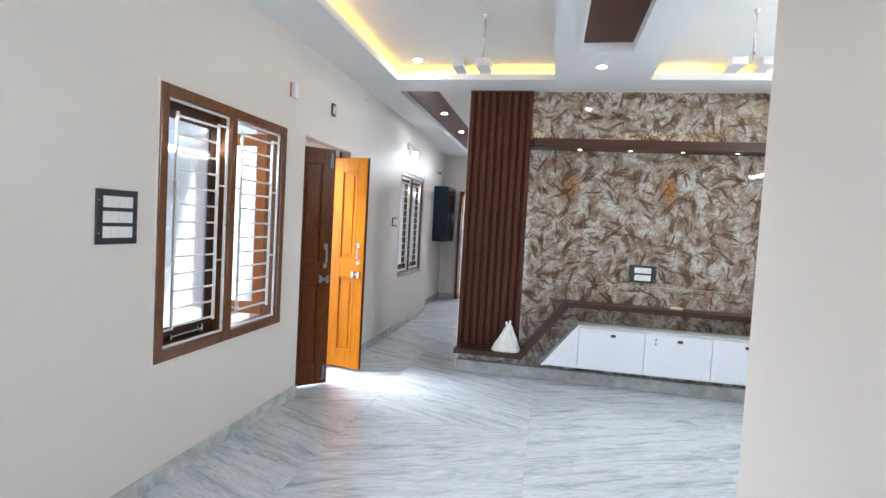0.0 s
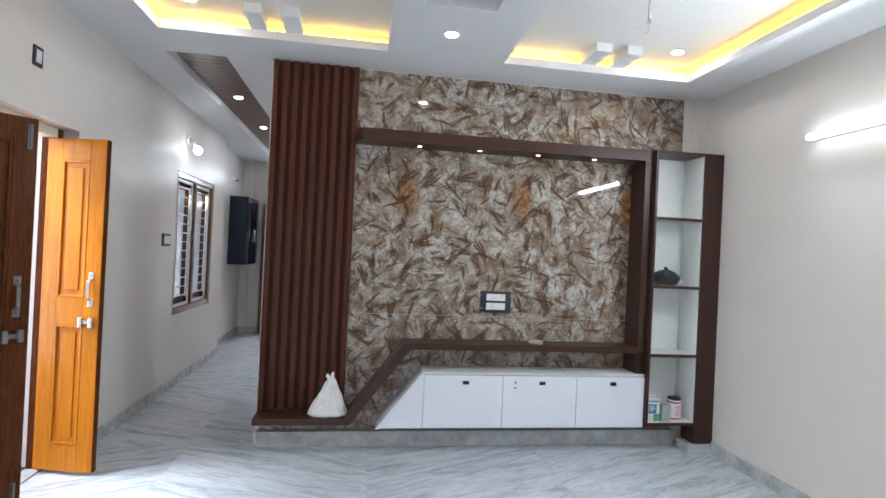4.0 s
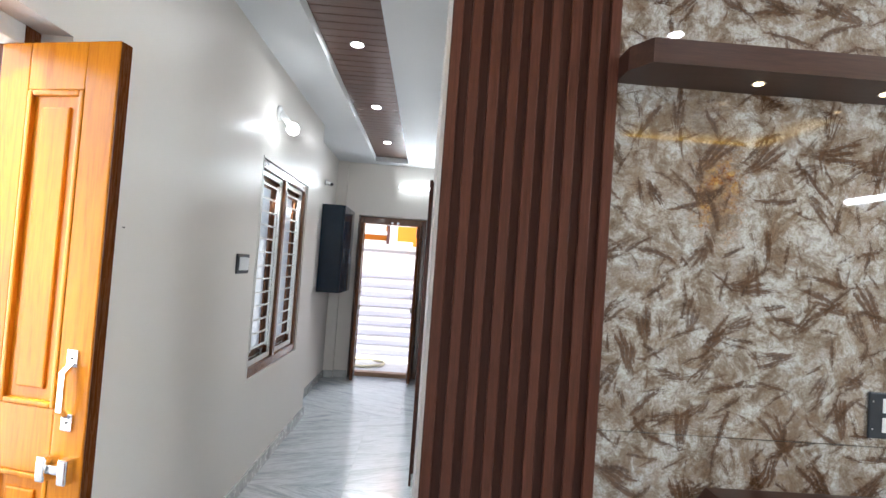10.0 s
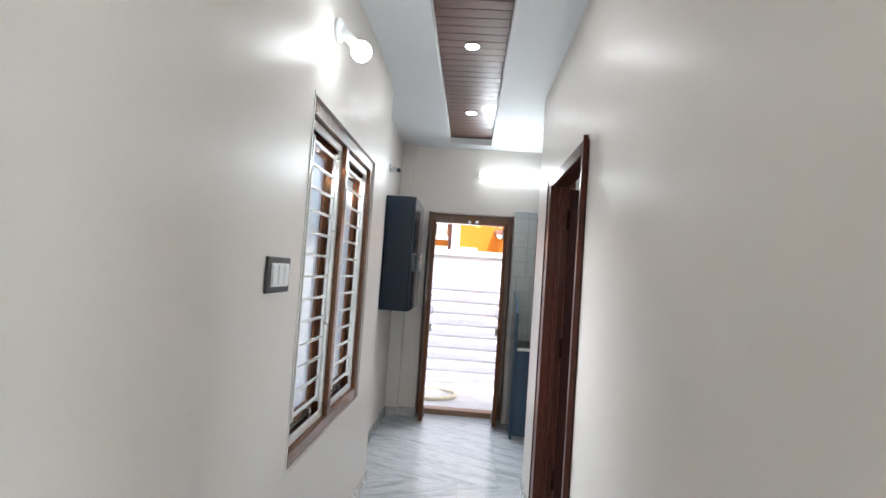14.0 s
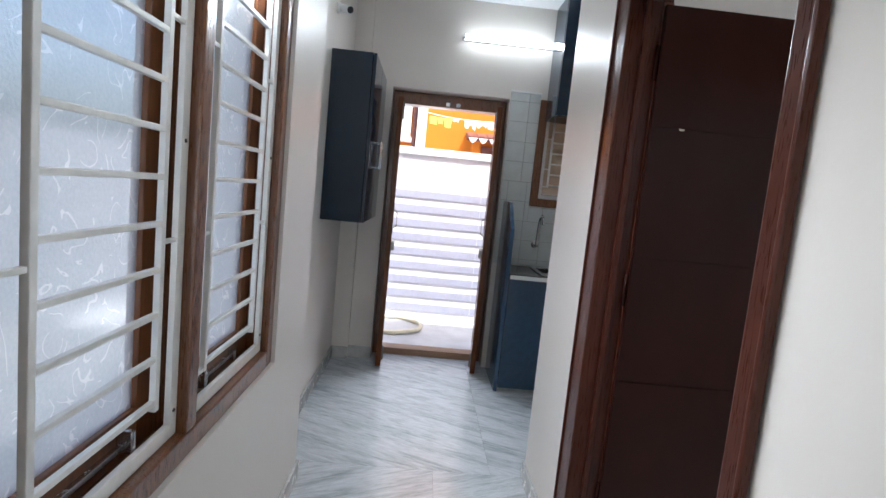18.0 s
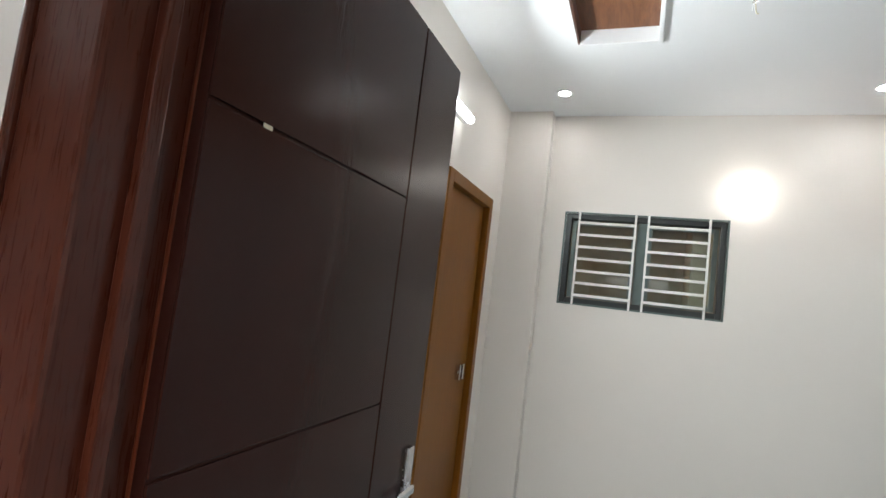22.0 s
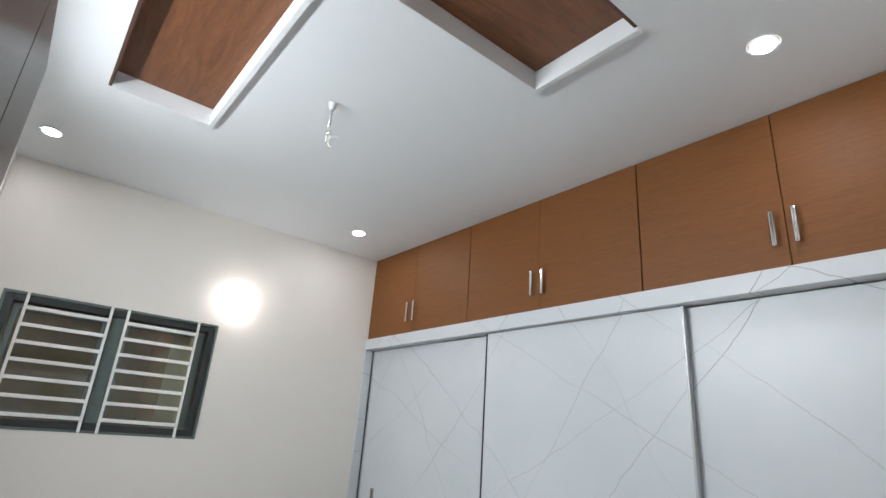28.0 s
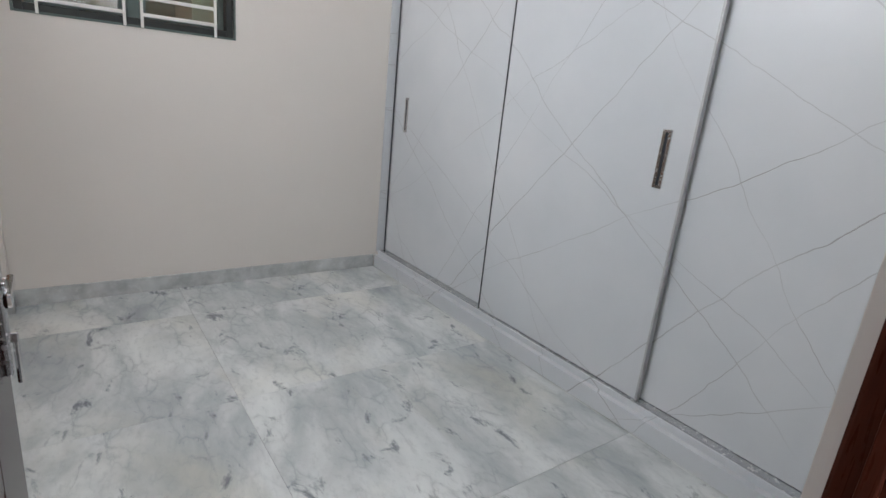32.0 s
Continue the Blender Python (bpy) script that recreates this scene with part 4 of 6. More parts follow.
for s, e in ((y0 + 0.10, 7.585), (7.665, y1 - 0.09)):
    g = part("grille", bx(XE - 0.012, XE - 0.002, s - 0.007, s + 0.007, z0 - 0.01, z1 + 0.01, 0.002), M_WHITEPAINT, bw, "white painted steel grille")
    part("upright", bx(XE - 0.012, XE - 0.002, e - 0.007, e + 0.007, z0 - 0.01, z1 + 0.01, 0.002), M_WHITEPAINT, g)
    for i in range(7):
        z = z0 + 0.055 + i * 0.083
        part("rung", bx(XE - 0.010, XE - 0.004, s + 0.007, e - 0.007, z - 0.009, z + 0.009, 0.002), M_WHITEPAINT, g)
for s in ((y0 - 0.012, y0, z0 - 0.012, z1 + 0.012), (y1, y1 + 0.012, z0 - 0.012, z1 + 0.012), (y0, y1, z0 - 0.012, z0), (y0, y1, z1, z1 + 0.012)):
    part("edge_trim", bx(XE - 0.003, XE + 0.01, *s), M_GREENMULL, bw)
solid("shaft_wall", wall_boxes("y", XE + 0.75, XE + 0.9, 6.5, 8.8, 0.8, 3.0), M_SHAFT, "plastered shaft wall outside the bedroom window, dimness in its colour", "wall")
solid("shaft_return", wall_boxes("x", 7.3, 7.2, XE + 0.2, XE + 0.75, 0.8, 3.0), M_SHAFT, "plastered shaft corner, dimness in its colour", "wall")
# unseen slab, added to keep daylight out of the shaft
solid("shaft_cover", bx(XE + 0.2, XE + 0.9, 6.5, 8.8, 2.9, 3.0), M_SHAFT, "added slab over the shaft that keeps the sky out", "slab")
solid("shaft_floor", bx(XE + 0.2, XE + 0.9, 6.5, 8.8, 0.7, 0.8), M_SHAFT, "ledge under the bedroom window, dimness in its colour", "slab")


# ---------------------------------------------------------------- doors
def panel_leaf(name, label, hinge, angle, width, z0, z1, material, sign, metal=None):
    """Panelled entrance leaf: stiles, rails, raised panels, pull handle and latch."""
    ob = thing(name, label, "door", hinge, local=pose(hinge[0], hinge[1], 0, 0, 0, angle))
    t, s = 0.038, 0.10
    lo, mid = z0 + 0.16, 0.98

    def b(x0, x1, b0, b1, d=t / 2, bev=0.004):
        return bx(x0, x1, -d, d, b0, b1, bev)

    part("stile", b(0, s, z0, z1), material, ob)
    part("stile", b(width - s, width, z0, z1), material, ob)
    for r0, r1 in ((z0, lo), (mid - 0.07, mid + 0.10), (z1 - 0.13, z1)):
        part("rail", b(s, width - s, r0, r1), material, ob)
    for p0, p1 in ((lo, mid - 0.07), (mid + 0.10, z1 - 0.13)):
        p = part("panel", b(s, width - s, p0, p1, 0.008, 0), material, ob)
        m = 0.045
        part("raised_field", b(s + m, width - s - m, p0 + m, p1 - m, 0.015, 0.006), material, p)
        for q in ((s, s + 0.016, p0, p1), (width - s - 0.016, width - s, p0, p1), (s + 0.016, width - s - 0.016, p0, p0 + 0.016), (s + 0.016, width - s - 0.016, p1 - 0.016, p1)):
            part("moulding", b(*q, 0.021, 0.005), material, p)
    hx, hz = width - 0.055, mid - 0.045
    metal = metal or M_CHROME
    d = sign * (t / 2)
    out = [d + sign * q for q in (0.0, 0.004, 0.023, 0.030)]
    strap = prism([(out[1], hz + 0.128), (out[3], hz + 0.150), (out[3], hz + 0.250), (out[1], hz + 0.272), (out[1], hz + 0.263), (out[2], hz + 0.244), (out[2], hz + 0.156), (out[1], hz + 0.137)], hx - 0.0085, hx + 0.0085, "x")
    h = part("pull_handle", strap, metal, ob, "bent flat metal pull handle")
    for z in (hz + 0.118, hz + 0.282):
        part("handle_foot", bx(hx - 0.017, hx + 0.017, min(out[:2]), max(out[:2]), z - 0.022, z + 0.022, 0.002), metal, h)
        part("screw", lathe([(0.004, 0.0), (0.003, sign * 0.002)], (hx, out[1], z), "y", 8), M_DARKMETAL, h)
    l = part("latch", bx(hx - 0.055, hx + 0.03, min(d, d + sign * 0.018), max(d, d + sign * 0.018), hz - 0.012, hz + 0.012, 0.004), metal, ob, "chrome sliding latch")
    for x in (hx - 0.045, hx + 0.02):
        part("latch_bracket", bx(x - 0.013, x + 0.013, min(d, d + sign * 0.026), max(d, d + sign * 0.026), hz - 0.032, hz + 0.032, 0.004), metal, l)
    if metal is M_DULLSTEEL:
        for z in (z0 + 0.03, z1 - 0.16):
            tb = part("tower_bolt", bx(hx + 0.012, hx + 0.036, min(d, d + sign * 0.005), max(d, d + sign * 0.005), z, z + 0.13, 0.002), M_DULLSTEEL, ob)
            part("bolt_rod", rod((hx + 0.024, d + sign * 0.009, z + 0.01), (hx + 0.024, d + sign * 0.009, z + 0.12), 0.005, 8), M_DULLSTEEL, tb, smooth=True)
    # free edge coloured dark to show it unlit
    part("edge_strip", bx(width + 0.0005, width + 0.003, -t / 2 + 0.002, t / 2 - 0.002, z0 + 0.003, z1 - 0.003), M_TEAK_SHADE, ob)
    for z in (0.35, 1.05, 1.75):
        part("hinge", rod((-0.004, -d, z), (-0.004, -d, z + 0.1), 0.006), M_DARKMETAL, ob, smooth=True)
    return ob


ef = thing("door_1", "wooden entrance door frame in the street-side wall", "door frame", (XLO + 0.06, 4.65, 0), kind="structure")
part("jamb", bx(XLO + 0.06, XLO + 0.15, DOOR[0], DOOR[0] + 0.06, 0, 2.115, 0.004), M_TEAK_SHADE, ef)
part("jamb", bx(XLO + 0.06, XLO + 0.15, DOOR[1] - 0.06, DOOR[1], 0, 2.115, 0.004), M_TEAK_SHADE, ef)
part("head", bx(XLO + 0.06, XLO + 0.15, DOOR[0] + 0.06, DOOR[1] - 0.06, 2.055, 2.114, 0.004), M_WHITEPAINT, ef, "white plastered door head")
part("threshold", bx(XLO + 0.06, XLO + 0.15, DOOR[0] + 0.06, DOOR[1] - 0.06, -0.05, 0.012, 0.004), M_SKIRT, ef)
# same teak twice: this leaf coloured as lit, the next as shaded
panel_leaf("entrance_door_leaf", "teak entrance leaf standing open, daylight glow in its orange colour", (-2.075, 5.02, 0), -13.5, 0.382, 0.022, 2.05, M_TEAK_LIT, -1)
panel_leaf("entrance_door_leaf", "teak entrance leaf standing open, shade in its dark colour", (-2.115, 4.17, 0), 47.6, 0.396, 0.022, 2.05, M_TEAK_SHADE, -1, M_DULLSTEEL)

# bedroom door frame and its open leaf
bf = thing("door_2", "mahogany polished door frame of the bedroom", "door frame", (-0.81, 7.72, 0), kind="structure")
FX0, FW, JN = XC - 0.023, 0.062, 0.052
for s, e in ((BED[0], BED[0] + JN), (BED[1] - 0.105, BED[1])):
    FX1 = XB - 0.03 if s == BED[0] else XB + 0.012
    j = part("jamb", bx(FX0, FX1, s, e, 0, BED[3], 0.006), M_MAHOGANY, bf)
    out = (s - 0.012, s) if s == BED[0] else (e, e + 0.012)
    part("moulding", bx(FX0 - 0.006, FX0 + 0.016, *out, 0, BED[3] + 0.012, 0.004), M_MAHOGANY, j)
part("head", bx(FX0, XB - 0.03, BED[0] + JN, BED[1] - 0.105, BED[3] - FW, BED[3], 0.006), M_MAHOGANY, bf)
part("rebate", bx(XB - 0.022, XB + 0.010, BED[1] - 0.111, BED[1] - 0.105, 0, BED[3] - FW, 0.002), M_REBATE_LIT, bf, "rebate beside the leaf, lit look in its red-brown")
part("stop", bx(XC + 0.03, XC + 0.05, BED[1] - 0.12, BED[1] - 0.105, 0, BED[3] - FW, 0.003), M_MAHOGANY, bf)
part("stop", bx(XC + 0.03, XC + 0.05, BED[0] + JN, BED[0] + JN + 0.012, 0, BED[3] - FW, 0.003), M_MAHOGANY, bf)
leaf = thing("bedroom_door_leaf", "dark brown polished bedroom door standing open with grooved panels", "door", (-0.765, 8.13, 0), local=pose(-0.765, 8.112, 0, 0, 0, 0.4))
LW, LT2 = 0.792, 0.034
part("core", bx(0, LW, -LT2 + 0.004, 0, 0.008, 2.035, 0.002), M_DOORDARK, leaf)
gx, g = 0.56, 0.0025
for z0, z1 in ((0.008, 0.36), (0.36, 0.79), (0.79, 1.22), (1.22, 1.65), (1.65, 2.035)):
    part("field", bx(0.001, gx - g, -LT2, -LT2 + 0.004, z0 + g, z1 - g, 0.0012), M_DOORDARK, leaf)
part("edge_field", bx(gx + g, LW - 0.001, -LT2, -LT2 + 0.004, 0.01, 2.033, 0.0012), M_DOORDARK, leaf)
part("paint_chip", bx(0.095, 0.112, -LT2 - 0.0005, -LT2 + 0.001, 1.6465, 1.6525), M_YELLOWPIPE, leaf, "pale chip in the groove")
hd = part("lock_plate", bx(LW - 0.068, LW - 0.030, -LT2 - 0.01, -LT2, 0.86, 1.09, 0.003), M_STEEL, leaf, "steel lock plate")
part("lever", bx(LW - 0.125, LW - 0.035, -LT2 - 0.024, -LT2 - 0.014, 0.985, 1.005, 0.005), M_CHROME, hd)
part("spindle", rod((LW - 0.049, -LT2 - 0.018, 0.995), (LW - 0.049, -LT2 - 0.005, 0.995), 0.01), M_CHROME, hd, smooth=True)
part("key", bx(LW - 0.053, LW - 0.045, -LT2 - 0.020, -LT2 - 0.008, 0.905, 0.92, 0.002), M_CHROME, hd)
part("key_ring", rod((LW - 0.049, -LT2 - 0.016, 0.84), (LW - 0.049, -LT2 - 0.016, 0.91), 0.004), M_CHROME, hd)
for z in (0.3, 1.05, 1.8):
    part("hinge", rod((-0.006, -LT2 / 2, z), (-0.006, -LT2 / 2, z + 0.11), 0.006), M_DOORDARK, leaf, smooth=True)

# bathroom door
bd = thing("door_3", "closed caramel brown bathroom door in a wooden frame", "door", (1.7, YN, 0), kind="structure")
part("jamb", bx(1.27, 1.335, YN - 0.02, YN + 0.06, 0, 2.11, 0.004), M_BATHDOOR, bd)
part("jamb", bx(2.055, 2.12, YN - 0.02, YN + 0.06, 0, 2.11, 0.004), M_BATHDOOR, bd)
part("head", bx(1.335, 2.055, YN - 0.02, YN + 0.06, 2.045, 2.11, 0.004), M_BATHDOOR, bd)
part("leaf", bx(1.338, 2.052, YN + 0.02, YN + 0.05, 0.01, 2.042, 0.003), M_BATHDOOR, bd)
bl = part("latch", bx(1.84, 1.94, YN, YN + 0.02, 0.99, 1.01, 0.003), M_CHROME, bd, "chrome sliding latch")
part("latch_bracket", bx(1.85, 1.875, YN - 0.008, YN + 0.02, 0.955, 1.045, 0.003), M_CHROME, bl)
part("latch_bracket", bx(1.91, 1.935, YN - 0.008, YN + 0.02, 0.955, 1.045, 0.003), M_CHROME, bl)

# back door of the kitchen
kf = thing("door_4", "brown back door frame with a wooden threshold", "door frame", (-1.345, YOUT - 0.06, 0), kind="structure")
KY0, KY1 = YOUT - 0.13, YOUT + 0.004
part("jamb", bx(KDOOR[0], KDOOR[0] + 0.055, KY0, KY1, 0, KDOOR[3] - 0.001, 0.005), M_FRAME, kf)
part("jamb", bx(KDOOR[1] - 0.055, KDOOR[1], KY0, KY1, 0, KDOOR[3] - 0.001, 0.005), M_FRAME, kf)
hdk = part("head", bx(KDOOR[0] + 0.055, KDOOR[1] - 0.055, KY0, KY1, 2.03, KDOOR[3] - 0.001, 0.005), M_FRAME, kf)
part("threshold", bx(KDOOR[0] + 0.055, KDOOR[1] - 0.055, KY0, KY1, 0, 0.055, 0.005), M_THRESHOLD, kf, "wooden threshold, daylight in its tan colour")
for x in (-1.36, -1.28):
    part("bolt_socket", bx(x - 0.016, x + 0.016, KY0 - 0.006, KY0, 2.04, 2.07, 0.002), M_STEEL, hdk)
# left leaf coloured as shaded, right leaf as lit from the yard
panel_leaf("back_door_leaf", "back door leaf standing open, shade in its dark brown", (KDOOR[0] + 0.06, KY0 - 0.004, 0), -87, 0.37, 0.02, 2.02, M_TEAK_SHADE, 1, M_DULLSTEEL)
panel_leaf("back_door_leaf", "back door leaf standing open beside the tiled wall, daylight in its brown", (KDOOR[1] - 0.06, KY0 - 0.004, 0), -95, 0.37, 0.02, 2.02, M_BACKLEAF_LIT, -1, M_DULLSTEEL)

# ---------------------------------------------------------------- feature wall
fw = thing("feather_print_panel", "glossy boards printed with brown and grey feathers on the wall", "wall panel", (1.0, YTV, 0.1))
F0 = YTV - 0.018
for x0, x1, z0, z1 in ((-0.226, 2.405, 0.981, 2.797), (-0.226, 2.405, 0.115, 0.978), (-0.825, -0.229, 0.115, 0.212)):
    part("printed_board", bx(x0, x1, F0, YTV - 0.001, z0, z1, 0.001), M_FEATHER, fw)
fl = thing("fluted_panel", "dark walnut fluted panel beside the feather print wall", "wall panel", (-0.54, YTV, 0.26))
part("backing", bx(-0.841, -0.228, YTV - 0.021, YTV - 0.002, 0.262, 2.80), M_GROOVE_SHADE, fl, "board behind the flutes, groove shade in its colour")
n_flutes = 9
pitch = 0.614 / (n_flutes - 0.44)
for i in range(n_flutes):
    x = -0.842 + pitch * i
    part("flute", bx(x + 0.001, x + pitch * 0.56, YTV - 0.044, YTV - 0.020, 0.262, 2.80, 0.005), M_FLUTE, fl)
solid("plinth_feature_wall", bx(-0.840, 2.41, 5.37, YTV - 0.002, 0, 0.112, 0.003), M_SKIRT, "grey marble plinth under the feature wall", "plinth")

# the walnut ledge: low shelf, slope and long shelf in one band
LY0, LY1 = 5.20, F0 - 0.001
ld = thing("walnut_ledge", "dark walnut ledge that steps up along the feature wall", "shelf", (0.6, 5.3, 0.2))
part("low_shelf", bx(-0.840, -0.215, LY0, LY1, 0.213, 0.260, 0.003), M_DARKBOARD, ld)
part("slope", prism([(-0.215, 0.213), (-0.215, 0.260), (0.185, 0.800), (0.232, 0.755), (-0.180, 0.213)], LY0 + 0.001, LY1), M_DARKBOARD, ld)
part("long_shelf", prism([(0.1855, 0.800), (2.035, 0.800), (2.035, 0.755), (0.2325, 0.755)], LY0, LY1), M_DARKBOARD, ld)
pm = thing("walnut_pelmet", "dark walnut pelmet shelf with four small spotlights", "shelf", (0.9, 5.3, 2.26))
part("pelmet_board", prism([(-0.230, LY1), (-0.230, LY0 + 0.09), (-0.180, LY0), (2.035, LY0), (2.035, LY1)], 2.236, 2.318, "z"), M_DARKBOARD, pm)
for x in (0.236, 0.690, 1.145, 1.60):
    s = part("spot_ring", lathe([(0.024, -0.003), (0.024, 0.0)], (x, 5.305, 2.236)), M_STEEL, pm)
    part("spot_lens", lathe([(0.016, -0.004), (0.016, -0.001)], (x, 5.305, 2.2345)), M_WARMSPOT, s, "lit warm spotlight")
part("pier", bx(1.972, 2.0353, LY0 + 0.003, LY1, 0.8005, 2.2355, 0.002), M_DARKBOARD_V, pm)
part("lower_pier", bx(1.972, 2.0353, LY0 + 0.02, LY1, 0.5975, 0.7545), M_DARKBOARD_V, pm)

un = thing("shelf_unit", "open display shelf with walnut sides and pale shelves", "shelf unit", (2.28, 5.3, 0.21))
UY0, UY1 = 5.155, 5.318
part("side_panel", bx(2.036, 2.056, UY0, YTV - 0.02, 0.215, 2.318, 0.002), M_DARKBOARD_V, un)
part("front_stile", bx(2.44, 2.60, UY0, UY1, 0.075, 2.318, 0.002), M_DARKBOARD_V, un)
part("top_board", bx(2.056, 2.44, UY0, F0 - 0.002, 2.298, 2.318, 0.002), M_DARKBOARD, un)
part("back_board", bx(2.056, 2.44, F0 - 0.008, F0 - 0.002, 0.235, 2.298), M_PALE, un)
part("side_lining", bx(2.434, 2.44, UY0 + 0.012, F0 - 0.008, 0.235, 2.298), M_PALE, un)
part("side_lining", bx(2.056, 2.060, UY0 + 0.012, F0 - 0.008, 0.235, 2.298), M_PALE, un)
for z in (0.213, 0.738, 1.263, 1.786):
    sh = part("shelf_board", bx(2.060, 2.434, UY0 + 0.012, F0 - 0.009, z + 0.002, z + 0.022), M_PALE, un)
    part("shelf_edge", bx(2.056, 2.44, UY0, UY0 + 0.012, z, z + 0.024, 0.002), M_DARKBOARD, sh)
solid("plinth_shelf_unit", bx(2.405, 2.60, UY0 + 0.01, UY1, 0, 0.074, 0.003), M_SKIRT, "grey marble foot under the shelf unit", "plinth")

dc = thing("floating_cabinet", "white floating cabinet with three drawers and a slanted end", "cabinet", (1.1, 5.2, 0.19))
CY0 = 5.185
part("body", prism([(0.005, 0.192), (0.325, 0.590), (2.034, 0.590), (2.034, 0.192)], CY0 + 0.02, F0 - 0.002), M_WHITE, dc)
part("end_front", prism([(0.03, 0.196), (0.331, 0.574), (0.331, 0.196)], CY0, CY0 + 0.018), M_WHITE, dc)
part("slant_edge", prism([(0.0, 0.190), (0.322, 0.592), (0.335, 0.578), (0.026, 0.190)], CY0 - 0.001, CY0 + 0.019), M_WHITE, dc)
for x0, x1 in ((0.336, 0.916), (0.920, 1.486), (1.490, 2.034)):
    d = part("drawer_front", bx(x0, x1, CY0, CY0 + 0.018, 0.196, 0.578, 0.002), M_WHITE, dc)
    k = (x0 + x1) / 2 + 0.014
    part("knob", bx(k - 0.022, k + 0.022, CY0 - 0.014, CY0, 0.514, 0.539, 0.003), M_DARKMETAL, d, "dark metal knob")
part("lock", lathe([(0.009, -0.003), (0.009, 0)], (1.012, CY0 - 0.0005, 0.53), "y"), M_STEEL, dc)
part("lock", lathe([(0.008, -0.003), (0.008, 0)], (1.012, CY0 - 0.0005, 0.49), "y"), M_STEEL, dc)
part("top_board", prism([(0.325, 0.5905), (0.325, 0.597), (2.034, 0.597), (2.034, 0.5905)], CY0 - 0.002, F0 - 0.002), M_PALE, dc)


def plate(name, label, centre, size, normal, modules, sockets=()):
    """Switch or socket plate: dark plate with white modules, marked with small buttons."""
    ob = thing(name, label, "switch plate", centre)
    w, h = size
    d = 0.010

    def slab(u0, u1, v0, v1, a, b, bev=0.002):
        x, y, z = centre
        if normal == "x+":
            return bx(x + a, x + b, y + u0, y + u1, z + v0, z + v1, bev)
        if normal == "y-":
            return bx(x + u0, x + u1, y - b, y - a, z + v0, z + v1, bev)
        return bx(x - b, x - a, y + u0, y + u1, z + v0, z + v1, bev)

    p = part("plate", slab(-w / 2, w / 2, -h / 2, h / 2, 0.0, d, 0.004), M_BLACK, ob)
    for u0, u1, v0, v1, keys in modules:
        m = part("module", slab(u0, u1, v0, v1, d, d + 0.003), M_SWITCH, ob)
        for i in range(keys):
            s = u0 + (u1 - u0) * (i + 0.08) / keys
            e = u0 + (u1 - u0) * (i + 0.92) / keys
            part("switch_key", slab(s, e, v0 + 0.006, v1 - 0.006, d + 0.003, d + 0.006, 0.0015), M_SWITCH, m)
    for u, v in sockets:
        for du, dv, r in ((0.0, 0.012, 0.0035), (-0.010, -0.004, 0.0028), (0.010, -0.004, 0.0028), (-0.010, -0.014, 0.002), (0.010, -0.014, 0.002)):
            part("pin_hole", slab(u + du - r, u + du + r, v + dv - r, v + dv + r, d + 0.0035, d + 0.0072, 0.0008), M_BLACK, ob)
    for u in (-w / 2 + 0.012, w / 2 - 0.012):
        for v in (-h * 0.3, h * 0.3):
            part("screw", slab(u - 0.0035, u + 0.0035, v - 0.0035, v + 0.0035, d, d + 0.0015, 0.001), M_STEEL, p)
    return ob


plate("switch_plate", "black switch plate with three white switch rows", (XL, 2.245, 1.417), (0.235, 0.25), "x+", [(-0.085, 0.085, v, v + 0.052, 4) for v in (-0.095, -0.026, 0.043)])
plate("switch_plate", "small black switch plate with one white switch", (XL, 4.615, 2.425), (0.085, 0.11), "x+", [(-0.022, 0.022, -0.035, 0.035, 1)])
plate("switch_plate", "dark plate with a white switch row beside the corridor window", (XL, 6.66, 1.455), (0.20, 0.115), "x+", [(-0.072, 0.082, -0.038, 0.038, 3)])
plate("socket_plate", "black socket plate with two white socket rows", (0.890, F0 - 0.001, 1.096), (0.245, 0.166), "y-", [(-0.075, 0.075, -0.060, -0.007, 3), (-0.075, 0.075, 0.010, 0.062, 3)], ((-0.024, 0.037), (0.047, 0.037), (-0.030, -0.033)))
plate("switch_plate", "black plate with a white switch row beside the bathroom door", (1.0, YN, 1.54), (0.21, 0.10), "y-", [(-0.055, 0.055, -0.033, 0.033, 3)])

bell = thing("door_bell", "white door bell box with a red edge", "door bell", (XL, 3.86, 2.40))
part("case", bx(XL, XL + 0.035, 3.83, 3.90, 2.35, 2.46, 0.006), M_SWITCH, bell)
part("red_edge", bx(XL, XL + 0.010, 3.823, 3.8295, 2.352, 2.458, 0.002), M_RED, bell)
hk = thing("wall_hook", "small painted screw hook high on the wall", "hook", (XL, 5.43, 2.71))
part("shank", rod((XL, 5.43, 2.71), (XL + 0.03, 5.43, 2.71), 0.004), M_WHITEPAINT, hk)

nail = thing("nail", "small dark nail in the cream wall", "nail", (XL, 5.42, 1.58))
part("shank", rod((XL - 0.002, 5.42, 1.58), (XL + 0.006, 5.42, 1.579), 0.0015, 8), M_DARKMETAL, nail)
part("head", rod((XL + 0.006, 5.42, 1.579), (XL + 0.0075, 5.42, 1.579), 0.0032, 10), M_DARKMETAL, nail)

# ---------------------------------------------------------------- lamps


def downlight(x, y, z, r=0.036, mat=None, label="lit round recessed downlight in the ceiling"):
    ob = thing("downlight", label, "downlight", (x, y, z), group="recessed downlights")
    part("ring", lathe([(r + 0.012, -0.004), (r + 0.010, -0.007), (r, -0.006), (r, 0.0)], (x, y, z)), M_SWITCH, ob, smooth=False)
    part("lens", lathe([(r - 0.001, -0.0075), (r - 0.001, -0.001)], (x, y, z)), mat or M_SPOT, ob, "lit lens")


